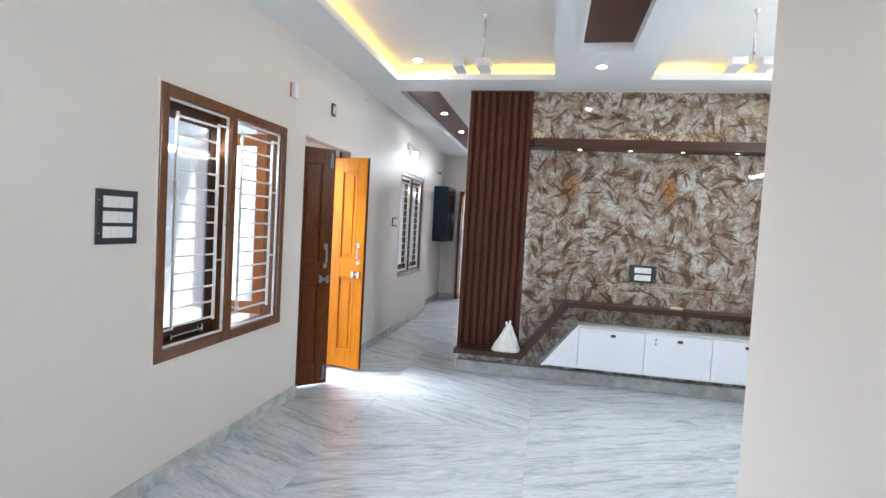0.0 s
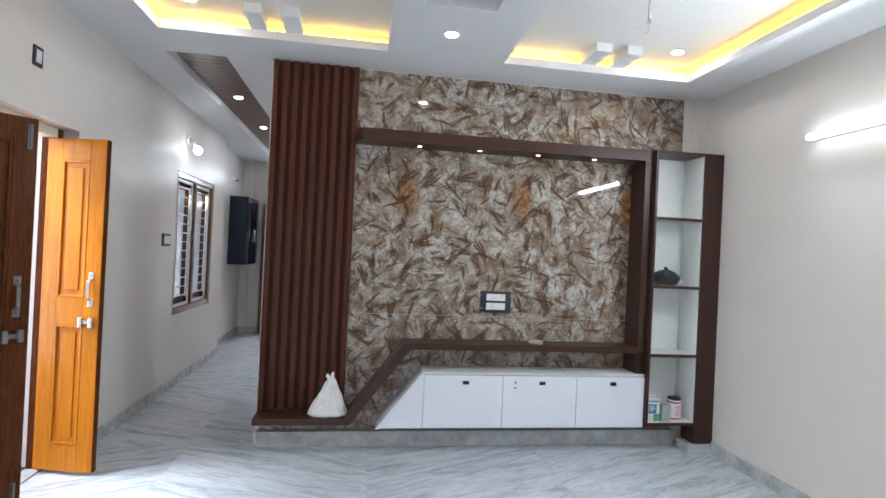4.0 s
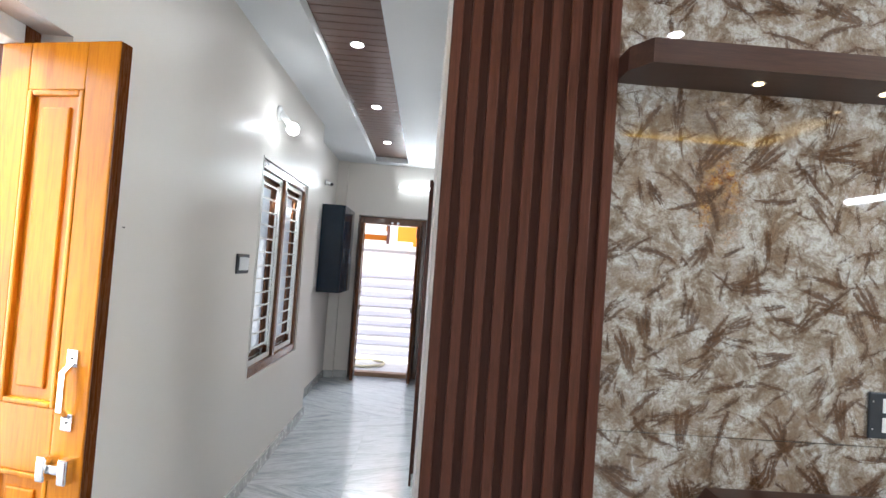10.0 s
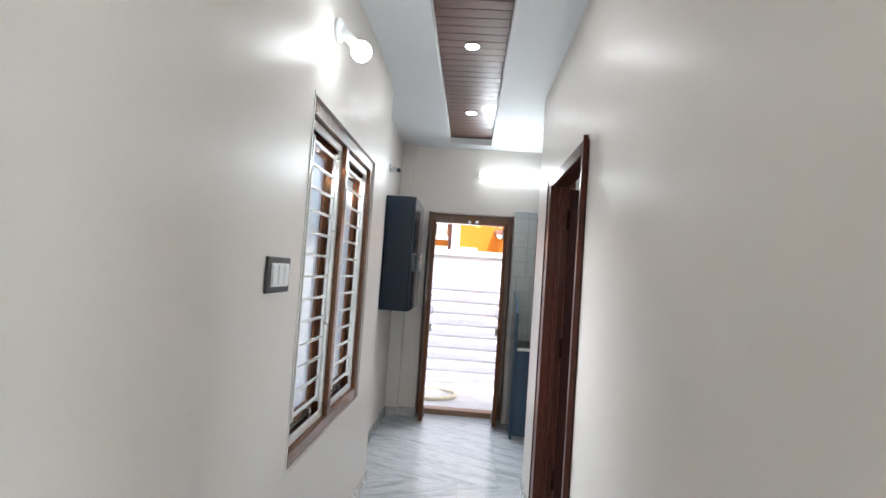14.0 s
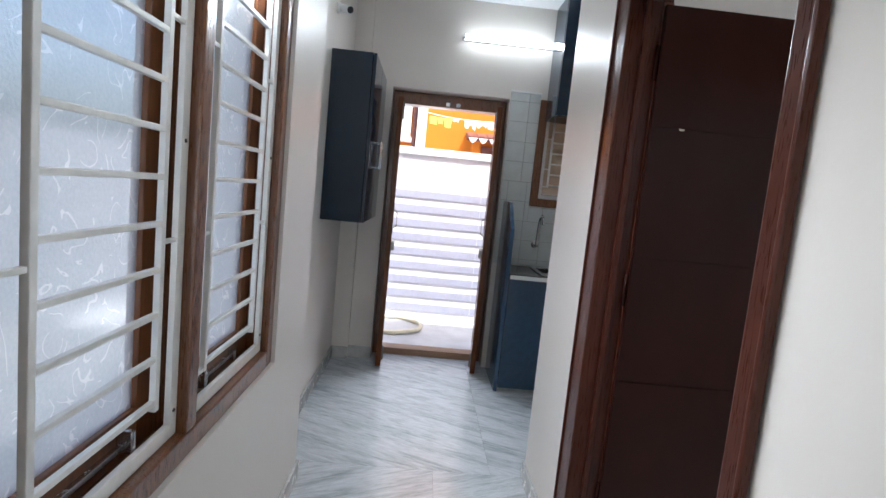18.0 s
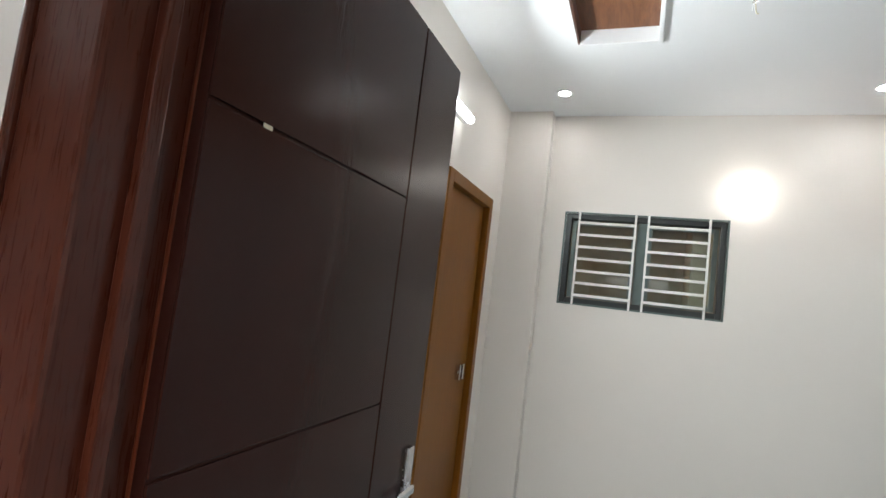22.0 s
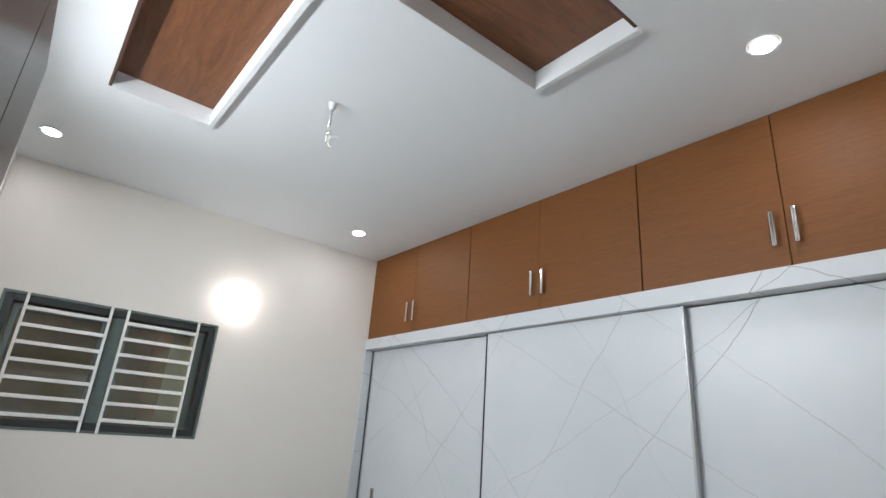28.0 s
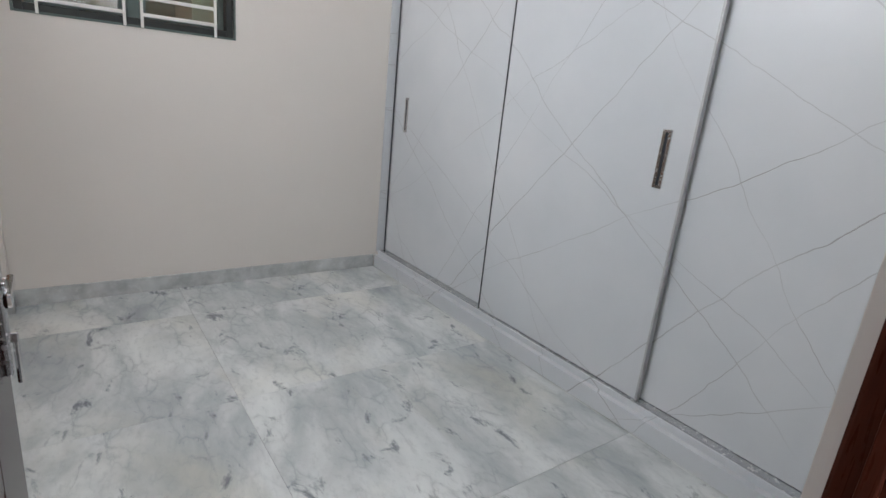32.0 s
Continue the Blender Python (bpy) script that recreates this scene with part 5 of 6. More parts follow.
for x, y, z in ((-1.25, 4.815, ZTRAY), (1.945, 4.80, ZTRAY), (0.335, 4.645, ZC), (-1.40, 6.80, 2.872), (-1.40, 8.10, 2.872), (-1.40, 9.42, 2.872), (2.055, 8.15, ZC), (2.065, 6.485, ZC), (-0.36, 6.47, ZC)):
    downlight(x, y, z)


def tube_light(name, label, a, b, normal):
    """Wall batten with a lit tube and end caps."""
    a, b, nrm = Vector(a), Vector(b), Vector(normal)
    ob = thing(name, label, "tube light", (a + b) / 2)
    axis = (b - a).normalized()
    bm = bmesh.new()
    mid = (a + b) / 2 + nrm * 0.017
    size = (abs(axis.x) * (b - a).length + abs(nrm.x) * 0.03 + 0.0, abs(axis.y) * (b - a).length + abs(nrm.y) * 0.03, 0.035)
    box(bm, mid.x - size[0] / 2, mid.x + size[0] / 2, mid.y - size[1] / 2, mid.y + size[1] / 2, mid.z - 0.0175, mid.z + 0.0175, 0.004)
    part("batten", bm, M_SWITCH, ob)
    o = nrm * 0.048
    part("tube", rod(a + axis * 0.02 + o, b - axis * 0.02 + o, 0.022, 14), M_TUBE, ob, "lit white tube", True)
    part("end_cap", rod(a + o, a + axis * 0.022 + o, 0.018, 14), M_SWITCH, ob)
    part("end_cap", rod(b - axis * 0.022 + o, b + o, 0.018, 14), M_SWITCH, ob)


tube_light("tube_light", "lit tube light on the living room wall", (XR, 4.34, 2.28), (XR, 3.11, 2.28), (-1, 0, 0))
tube_light("tube_light", "lit tube light above the kitchen back door", (-1.305, YEND, 2.53), (-0.44, YEND, 2.53), (0, -1, 0))
tube_light("tube_light", "lit tube light high on the bedroom wall", (0.14, YN, 2.40), (1.42, YN, 2.40), (0, -1, 0))

gl = thing("globe_lamp", "lit white globe lamp on the bedroom wall", "wall lamp", (XE, 7.03, 2.29))
part("wall_rose", lathe([(0.036, 0.0), (0.036, -0.018), (0.022, -0.03)], (XE, 7.03, 2.29), "x"), M_SWITCH, gl, smooth=True)
part("globe", ball((XE - 0.080, 7.03, 2.29), 0.055, seg=20), M_GLOBE, gl, "lit round bulb", True)
cb = thing("bulb_holder_lamp", "lit bulb in a white angled holder above the corridor window", "wall lamp", (XL, 7.14, 2.49))
part("wall_rose", lathe([(0.05, 0.0), (0.05, 0.015), (0.03, 0.028)], (XL, 7.14, 2.49), "x"), M_SWITCH, cb, smooth=True)
part("holder", rod((XL + 0.02, 7.135, 2.486), (XL + 0.10, 7.075, 2.40), 0.022, 14), M_SWITCH, cb, smooth=True)
part("bulb", ball((XL + 0.128, 7.05, 2.366), 0.042, seg=20), M_BULB, cb, "lit round bulb", True)

# LED strips in the two ceiling trays
for x0, x1, gaps in ((LT[0], LT[1], ((-0.935, -0.83), (-0.715, -0.60))), (RT[0], RT[1], ((1.345, 1.46), (1.57, 1.68)))):
    ob = thing("led_strip", "glowing yellow strip light in the ceiling tray", "strip light", ((x0 + x1) / 2, TY1, ZC + LIP))
    for side in ("back", "outer", "front"):
        if side == "outer":
            xo = x0 - 0.045 if x0 < 0 else x1 + 0.033
            part("strip", bx(xo, xo + 0.012, TY0, TY1, ZC + LIP + 0.001, ZC + LIP + 0.026), M_LED, ob)
        else:
            yy = TY1 + 0.026 if side == "back" else TY0 - 0.038
            part("strip", bx(x0, x1, yy, yy + 0.012, ZC + LIP + 0.001, ZC + LIP + 0.026), M_LED, ob)
    for g0, g1 in gaps:
        bl = solid("tray_block", bx(g0, g1, TY1 - 0.255, TY1 + 0.02, ZC + LIP + 0.0005, ZTRAY - 0.001, 0.002), M_CEIL, "small white block bridging the ceiling tray edge", "ceiling block", kind="structure")


def fan_hook(x, y, z, length):
    """Hanging rod for a fan that has not been fitted, with loose wires."""
    ob = thing("fan_hook", "bare fan rod with loose wires hanging from the ceiling", "fan hook", (x, y, z), group="fan rods")
    part("rod", rod((x, y, z - length), (x, y, z), 0.006, 8), M_STEEL, ob, smooth=True)
    part("rose", lathe([(0.016, 0), (0.016, -0.006), (0.010, -0.03)], (x, y, z)), M_SWITCH, ob, smooth=True)
    e = z - length
    part("loop", lathe([(0.009, -0.006), (0.012, 0), (0.009, 0.006)], (x, y, e - 0.006), "y", 10), M_STEEL, ob, smooth=True)
    wire("wire", [(x, y, e + 0.05), (x + 0.02, y, e - 0.03), (x - 0.02, y + 0.01, e - 0.06), (x - 0.07, y + 0.01, e - 0.05), (x - 0.10, y, e - 0.07)], 0.0022, M_SWITCH, ob)
    wire("wire", [(x, y, e + 0.04), (x - 0.015, y, e - 0.02), (x + 0.012, y - 0.01, e - 0.06), (x - 0.03, y - 0.01, e - 0.075)], 0.0022, M_YELLOWPIPE, ob)


fan_hook(-0.52, 3.85, ZTRAY, 0.27)
fan_hook(1.195, 3.85, ZTRAY, 0.27)
fan_hook(0.90, 7.295, ZC, 0.13)

# ---------------------------------------------------------------- small things in the living room


def carrier_bag(x, y, z):
    """A filled plastic carrier bag, pleated up to a gathered neck with one loose handle."""
    bm = bmesh.new()
    seg, rings = 72, 22
    prev = None
    for k in range(rings + 1):
        f = k / rings
        w = 0.125 * (1 - f) ** 0.9 + 0.014
        d = 0.072 * (1 - f) ** 0.7 + 0.009
        lean = 0.016 * f
        ring = []
        for i in range(seg):
            a = 2 * math.pi * i / seg
            pleat = abs(math.sin(3.5 * a + 1.3 * f + 2.0 * noise.noise((math.cos(a), math.sin(a), 0.4)))) - 0.5
            crease = noise.noise((math.cos(a) * 3.2, math.sin(a) * 3.2, f * 3.0))
            fold = 1 + (0.11 + 0.22 * f) * pleat + 0.13 * crease * (0.3 + f)
            ring.append(bm.verts.new((x + lean + w * math.cos(a) * fold, y + d * math.sin(a) * fold, z + 0.262 * f + 0.010 * crease * (k > 0))))
        if prev:
            for i in range(seg):
                bm.faces.new((prev[i], prev[(i + 1) % seg], ring[(i + 1) % seg], ring[i]))
        else:
            bm.faces.new(ring[::-1])
        prev = ring
    bm.faces.new(prev)
    return bm


bag = thing("carrier_bag", "filled white plastic carrier bag on the low walnut ledge", "bag", (-0.335, 5.31, 0.2605))
part("sack", carrier_bag(-0.335, 5.31, 0.2605), M_PLASTICBAG, bag, smooth=True)
for lean, top in ((-0.022, 0.556), (0.014, 0.566)):
    ear = prism([(-0.333 + lean * 0.2, 0.500), (-0.340 + lean, top - 0.02), (-0.330 + lean, top), (-0.318 + lean, top - 0.004), (-0.306 + lean * 0.4, 0.502)], 5.292 + lean * 0.3, 5.300 + lean * 0.3)
    part("handle_ear", ear, M_PLASTICBAG, bag, "twisted plastic handle")

# a small black bag on the display shelf
bm = ball((2.255, 5.30, 1.345), 0.088, (1.15, 0.9, 0.72), 28)
for v in bm.verts:
    p = v.co - Vector((2.255, 5.30, 1.355))
    k = 1 + 0.34 * noise.noise(p * 18) + 0.14 * noise.noise(p * 38)
    v.co = Vector((2.255, 5.30, 1.355)) + p * k
    v.co.z = max(v.co.z, 1.2855)
hl = thing("black_bag", "small knotted black plastic bag lying on the display shelf", "bag", (2.25, 5.31, 1.285))
part("sack", bm, M_BLACK, hl, smooth=True)
part("knot", rod((2.242, 5.295, 1.393), (2.225, 5.290, 1.426), 0.024, 10, 0.010), M_BLACK, hl, smooth=True)
part("label", bx(2.305, 2.328, 5.205, 5.21, 1.306, 1.336, 0.002), M_SWITCH, hl, "pale paper label")


PACK = "packets on the bottom shelf"
SZ = 0.2355
carton = thing("carton", "white carton printed in blue and green on the bottom shelf", "packet", (2.13, 5.235, SZ), group=PACK)
part("carton", bx(2.083, 2.178, 5.20, 5.27, SZ, SZ + 0.182, 0.004), M_SWITCH, carton)
part("print_band", bx(2.085, 2.150, 5.1988, 5.1998, SZ + 0.062, SZ + 0.132), M_CARD_BLUE, carton, "blue print")
part("print_band", bx(2.128, 2.176, 5.1985, 5.1995, SZ + 0.004, SZ + 0.060), M_CARD_GREEN, carton, "green print")
part("print_band", bx(2.088, 2.172, 5.1988, 5.1998, SZ + 0.150, SZ + 0.160), M_CARD_BLUE, carton, "thin blue print line")
for k, (z, w) in enumerate(((0.112, 0.040), (0.098, 0.050), (0.084, 0.032))):
    part("print_line", bx(2.092, 2.092 + w, 5.1975, 5.1985, SZ + z, SZ + z + 0.006), M_SWITCH, carton)
part("flap", prism([(2.085, SZ + 0.1825), (2.178, SZ + 0.1825), (2.170, SZ + 0.205), (2.110, SZ + 0.198)], 5.262, 5.266), M_SWITCH, carton)
can = thing("paint_can", "white can with red bands and a dark torn lid", "can", (2.335, 5.26, SZ), group=PACK)
part("can", lathe([(0.050, 0), (0.052, 0.004), (0.052, 0.152), (0.049, 0.156)], (2.335, 5.26, SZ)), M_SWITCH, can, smooth=True)
for z0, z1 in ((0.010, 0.022), (0.132, 0.146)):
    part("red_band", lathe([(0.0522, z0), (0.0528, z0 + 0.001), (0.0528, z1 - 0.001), (0.0522, z1)], (2.335, 5.26, SZ)), M_CARD_PINK, can, "red printed band", True)
for k in range(5):
    part("print_line", bx(2.312, 2.352 - 0.006 * (k % 2), 5.2065, 5.2078, SZ + 0.040 + 0.017 * k, SZ + 0.046 + 0.017 * k), M_CARD_PINK, can)
part("lid", lathe([(0.047, 0.1565), (0.054, 0.159), (0.052, 0.170), (0.030, 0.180), (0.008, 0.176)], (2.335, 5.26, SZ), seg=13), M_DARKMETAL, can, "dark torn lid", True)
tin = thing("grey_box", "small grey box between the carton and the can", "box", (2.235, 5.23, SZ), group=PACK)
part("box", bx(2.198, 2.268, 5.195, 5.255, SZ, SZ + 0.112, 0.004), M_CARD_GREY, tin)
part("lid", bx(2.196, 2.270, 5.193, 5.257, SZ + 0.1122, SZ + 0.128, 0.003), M_CARD_GREY, tin)
ring = thing("tape_ring", "cream ring of tape on the walnut ledge", "tape roll", (1.19, 5.29, 0.801))
part("band", lathe([(0.050, 0.0), (0.056, 0.004), (0.056, 0.018), (0.050, 0.022), (0.042, 0.018), (0.042, 0.004)], (1.19, 5.29, 0.8012), caps=False), M_YELLOWPIPE, ring, smooth=True)

# ---------------------------------------------------------------- bedroom wardrobe
wd = thing("sliding_wardrobe", "white veined sliding wardrobe with three doors", "wardrobe", (0.85, 5.8, 0))
WY = 6.075
part("carcass", bx(XB + 0.002, XE - 0.002, YBACK + 0.002, WY - 0.085, 0.10, 2.14), M_PALE, wd)
part("plinth", bx(XB + 0.002, XE - 0.002, YBACK + 0.002, WY + 0.035, 0, 0.088, 0.003), M_VEIN, wd)
part("bottom_track", bx(XB + 0.002, XE - 0.002, WY - 0.085, WY + 0.004, 0.088, 0.118, 0.002), M_VEIN, wd)
part("track_rail", bx(XB + 0.03, XE - 0.03, WY - 0.06, WY - 0.004, 0.118, 0.126), M_STEEL, wd)
part("head_band", bx(XB + 0.002, XE - 0.002, WY - 0.085, WY + 0.022, 2.140, 2.212, 0.002), M_VEIN, wd)
part("side_post", bx(XE - 0.014, XE - 0.002, WY - 0.085, WY + 0.02, 0.118, 2.14, 0.002), M_VEIN, wd)
# black strip that paints the shadow line between wall and first door
part("dark_gap", bx(XE - 0.030, XE - 0.0145, WY - 0.085, WY - 0.040, 0.126, 2.139), M_BLACK, wd)


def slide_door(x0, x1, y, hx):
    d = part("sliding_door", bx(x0, x1, y - 0.018, y, 0.128, 2.136, 0.002), M_VEIN, wd)
    # the edge at 1.262 is black to paint the shadow between two doors
    for s, m in ((x0 - 0.002, M_EDGE), (x1 - 0.008, M_BLACK if x1 == 1.262 else M_EDGE)):
        part("edge_profile", bx(s, s + 0.010, y - 0.02, y + 0.003, 0.127, 2.137, 0.002), m, d, "slim metal edge profile, black where it draws a gap shadow")
    h = part("flush_handle", bx(hx - 0.021, hx + 0.021, y - 0.004, y + 0.004, 1.03, 1.262, 0.003), M_STEEL, d, "long chrome flush handle")
    part("handle_well", bx(hx - 0.007, hx + 0.007, y + 0.0005, y + 0.0046, 1.042, 1.250, 0.002), M_BLACK, h)


slide_door(1.235, 2.449, WY - 0.045, 2.29)
slide_door(0.17, 1.262, WY - 0.012, 0.286)
slide_door(XB + 0.02, 0.20, WY - 0.045, -0.62)

for i, (x0, xm, x1) in enumerate(((1.418, 1.955, XE - 0.003), (0.325, 0.88, 1.414), (XB + 0.003, -0.225, 0.321))):
    lo = thing("loft_cabinet", "copper brown loft cabinet with two doors above the wardrobe", "cabinet", ((x0 + x1) / 2, WY, 2.213), group="loft cabinets")
    part("body", bx(x0, x1, YBACK + 0.002, WY - 0.014, 2.213, ZC - 0.002), M_LOFT, lo)
    for a, b, hx in ((x0 + 0.001, xm - 0.0015, xm - 0.035), (xm + 0.0015, x1 - 0.001, xm + 0.035)):
        d = part("door", bx(a, b, WY - 0.012, WY + 0.006, 2.215, ZC - 0.004, 0.0015), M_LOFT, lo)
        h = part("handle", bx(hx - 0.008, hx + 0.008, WY + 0.026, WY + 0.034, 2.285, 2.415, 0.004), M_CHROME, d, "short chrome bar handle")
        for z in (2.30, 2.40):
            part("handle_post", rod((hx, WY + 0.006, z), (hx, WY + 0.028, z), 0.006, 8), M_CHROME, h)

# ---------------------------------------------------------------- kitchen
kc = thing("wall_cabinet", "navy gloss wall cabinet with steel handles", "cabinet", (-1.97, 9.95, 1.12))
part("body", bx(XK + 0.001, -1.855, 9.58, 10.36, 1.135, 2.145, 0.003), M_BLUE, kc)
for a, b, hy in ((9.582, 9.968, 9.92), (9.972, 10.358, 10.02)):
    d = part("door", bx(-1.853, -1.833, a, b, 1.137, 2.143, 0.003), M_BLUE, kc)
    h = part("handle", rod((-1.800, hy, 1.48), (-1.800, hy, 1.66), 0.006, 8), M_CHROME, d, smooth=True)
    for z in (1.49, 1.65):
        part("handle_post", rod((-1.833, hy, z), (-1.800, hy, z), 0.005, 8), M_CHROME, h)

ks = thing("base_cabinet", "navy blue kitchen base cabinet beside the back door", "cabinet", (-0.2, 10.2, 0))
part("side_panel", bx(-0.834, -0.818, 9.985, YEND - 0.012, 0.05, 0.82, 0.002), M_BLUE, ks)
part("front_panel", bx(-0.834, -0.30, 9.965, 9.983, 0.03, 0.82, 0.002), M_BLUEMATT, ks)
part("front_panel", bx(-0.296, 0.30, 9.965, 9.983, 0.03, 0.82, 0.002), M_BLUEMATT, ks)
part("front_panel", bx(0.304, 1.49, 9.965, 9.983, 0.03, 0.82, 0.002), M_BLUEMATT, ks)
part("plinth", bx(-0.835, 1.49, 10.0, YEND - 0.012, 0, 0.05), M_SKIRT, ks)
part("inner_body", bx(-0.82, 1.49, 9.99, YEND - 0.012, 0.06, 0.81), M_BLUEMATT, ks)
kt = thing("worktop", "black granite worktop with a pale front edge", "worktop", (0.3, 10.2, 0.82))
part("slab", bx(-0.834, 1.495, 9.945, 9.985, 0.8205, 0.855, 0.003), M_GRANITE, kt)
part("slab", bx(-0.834, -0.60, 9.986, YEND - 0.012, 0.8205, 0.855), M_GRANITE, kt)
part("slab", bx(-0.10, 1.495, 9.986, YEND - 0.012, 0.8205, 0.855), M_GRANITE, kt)
part("slab", bx(-0.60, -0.10, 10.40, YEND - 0.012, 0.8205, 0.855), M_GRANITE, kt)
part("edge_strip", bx(-0.834, 1.495, 9.940, 9.945, 0.8205, 0.848), M_PALE, kt)
snk = thing("steel_sink", "steel sink set into the granite worktop", "sink", (-0.35, 10.2, 0.82))
for s in ((-0.61, -0.585, 9.99, 10.41), (-0.115, -0.09, 9.99, 10.41), (-0.585, -0.115, 9.99, 10.01), (-0.585, -0.115, 10.385, 10.41)):
    part("rim", bx(*s, 0.8555, 0.866, 0.003), M_STEEL, snk)
part("basin", bx(-0.585, -0.115, 10.01, 10.385, 0.8125, 0.818), M_STEEL, snk)
cp = thing("end_board", "blue glazed end board rising above the worktop", "side board", (-0.85, 10.3, 0))
part("board", prism([(9.972, 0.0), (9.972, 1.165), (10.17, 1.345), (YEND - 0.014, 1.35), (YEND - 0.014, 0.0)], -0.862, -0.836, "x"), M_BLUEMATT, cp)


def tap(x, label):
    ob = thing("wall_tap", label, "tap", (x, YEND - 0.012, 1.08), group="taps over the sink")
    y = YEND - 0.013
    part("flange", lathe([(0.026, 0.0), (0.026, -0.006), (0.014, -0.012)], (x, y, 1.03), "y"), M_CHROME, ob, smooth=True)
    part("body", rod((x, y - 0.005, 1.03), (x, y - 0.075, 1.03), 0.013, 12), M_CHROME, ob, smooth=True)
    part("knob", lathe([(0.010, 0.0), (0.022, 0.008), (0.020, 0.022), (0.008, 0.028)], (x, y - 0.05, 1.04)), M_SWITCH, ob, smooth=True)
    wire("spout", [(x, y - 0.07, 1.03), (x, y - 0.075, 1.12), (x + 0.005, y - 0.075, 1.22), (x + 0.01, y - 0.11, 1.27), (x + 0.01, y - 0.17, 1.255), (x + 0.01, y - 0.185, 1.20)], 0.010, M_CHROME, ob)


tap(-0.585, "chrome swan-neck wall tap")
tap(-0.42, "chrome swan-neck wall tap")

uc = thing("upper_cabinet", "navy gloss upper cabinet over the sink", "cabinet", (0.2, 10.3, 2.0))
part("body", bx(-0.615, 1.49, 10.13, YEND - 0.013, 1.98, ZC - 0.003, 0.003), M_BLUE, uc)
part("door", bx(-0.613, 0.10, 10.11, 10.128, 1.982, ZC - 0.005, 0.003), M_BLUE, uc)
part("door", bx(0.104, 0.70, 10.11, 10.128, 1.982, ZC - 0.005, 0.003), M_BLUE, uc)

kw = thing("window_4", "brown wooden kitchen window over the sink", "window", (-0.15, YEND, 1.33), kind="structure")
for s in ((KWIN[0], KWIN[0] + 0.06, KWIN[2], KWIN[3]), (KWIN[1] - 0.06, KWIN[1], KWIN[2], KWIN[3]), (KWIN[0] + 0.06, KWIN[1] - 0.06, KWIN[2], KWIN[2] + 0.06), (KWIN[0] + 0.06, KWIN[1] - 0.06, KWIN[3] - 0.06, KWIN[3]), (-0.18, -0.13, KWIN[2] + 0.06, KWIN[3] - 0.06)):
    part("window_frame", bx(s[0], s[1], YEND - 0.022, YEND + 0.08, s[2], s[3], 0.004), M_FRAME, kw)
grille(kw, YEND + 0.03, KWIN[0] + 0.063, -0.183, KWIN[2] + 0.063, KWIN[3] - 0.063, 7, "x", 0.012)
for s, e in ((KWIN[0] + 0.062, -0.182), (-0.128, KWIN[1] - 0.062)):
    z = KWIN[2] + 0.10
    while z < KWIN[3] - 0.10:
        part("slat", prism([(YEND + 0.052, z), (YEND + 0.056, z), (YEND + 0.074, z + 0.050), (YEND + 0.070, z + 0.050)], s, e, "x"), M_SLAT, kw, "tan shutter slat")
        z += 0.046
    part("shutter_rail", bx(s, e, YEND + 0.05, YEND + 0.076, KWIN[2] + 0.06, KWIN[2] + 0.098, 0.003), M_DARKBOARD, kw)
    part("shutter_rail", bx(s, e, YEND + 0.05, YEND + 0.076, KWIN[3] - 0.098, KWIN[3] - 0.06, 0.003), M_DARKBOARD, kw)

cctv = thing("security_camera", "small white dome security camera on the kitchen wall", "security camera", (XK, 9.66, 2.38))
part("bracket", lathe([(0.035, 0.0), (0.035, 0.012), (0.015, 0.03)], (XK, 9.66, 2.40), "x"), M_SWITCH, cctv, smooth=True)
part("body", rod((XK + 0.03, 9.655, 2.395), (XK + 0.085, 9.60, 2.375), 0.024, 14), M_SWITCH, cctv, smooth=True)
part("lens", rod((XK + 0.085, 9.60, 2.375), (XK + 0.09, 9.595, 2.373), 0.019, 14), M_BLACK, cctv)

# tiled splashback: each tile its own piece
tl = thing("splashback", "pale wall tiles with dark joints behind the sink", "tiles", (-0.3, YEND, 1.5), kind="structure")
part("grout", bx(-0.893, 1.49, YEND - 0.006, YEND - 0.001, 0.86, 1.325), M_GROUT, tl)
part("grout", bx(-0.893, KWIN[0] - 0.001, YEND - 0.006, YEND - 0.001, 1.325, 2.176), M_GROUT, tl)
tile_mesh = {}


def tile_piece(x0, x1, z0, z1):
    key = (round(x1 - x0, 3), round(z1 - z0, 3))
    if key not in tile_mesh:
        bm = bx(0, x1 - x0, -0.012, -0.006, 0, z1 - z0, 0.0015)
        me = bpy.data.meshes.new("tile")
        bm.to_mesh(me)
        bm.free()
        me.materials.append(M_TILE)
        tile_mesh[key] = me
    ob = new("tile", tile_mesh[key])
    ob.parent = tl
    ob.location = Vector((x0, YEND, z0)) - ORIGIN[tl.name]


ROWS = [0.862, 0.906, 1.057, 1.208, 1.359, 1.510, 1.661, 1.812, 1.963, 2.114, 2.177]
for r, (z, z_next) in enumerate(zip(ROWS, ROWS[1:])):
    x = -0.892 - (0.095 if r < 5 else 0.0)
    top = z_next - 0.003
    while x < 1.3:
        a, b = max(x, -0.892), min(x + 0.1465, 1.488)
        x += 0.1465
        if b - a < 0.02:
            continue
        if b <= KWIN[0] or top <= KWIN[2]:
            tile_piece(a, b - 0.003, z, top)
        else:
            if a < KWIN[0] - 0.02:
                tile_piece(a, KWIN[0] - 0.002, z, top)
            if z < 1.31:
                tile_piece(max(a, KWIN[0]), b - 0.003, z, 1.322)
solid("splashback_trim", bx(-0.895, KWIN[0], YEND - 0.014, YEND - 0.001, 2.177, 2.189, 0.002), M_SWITCH, "white trim on top of the tiles", "trim")

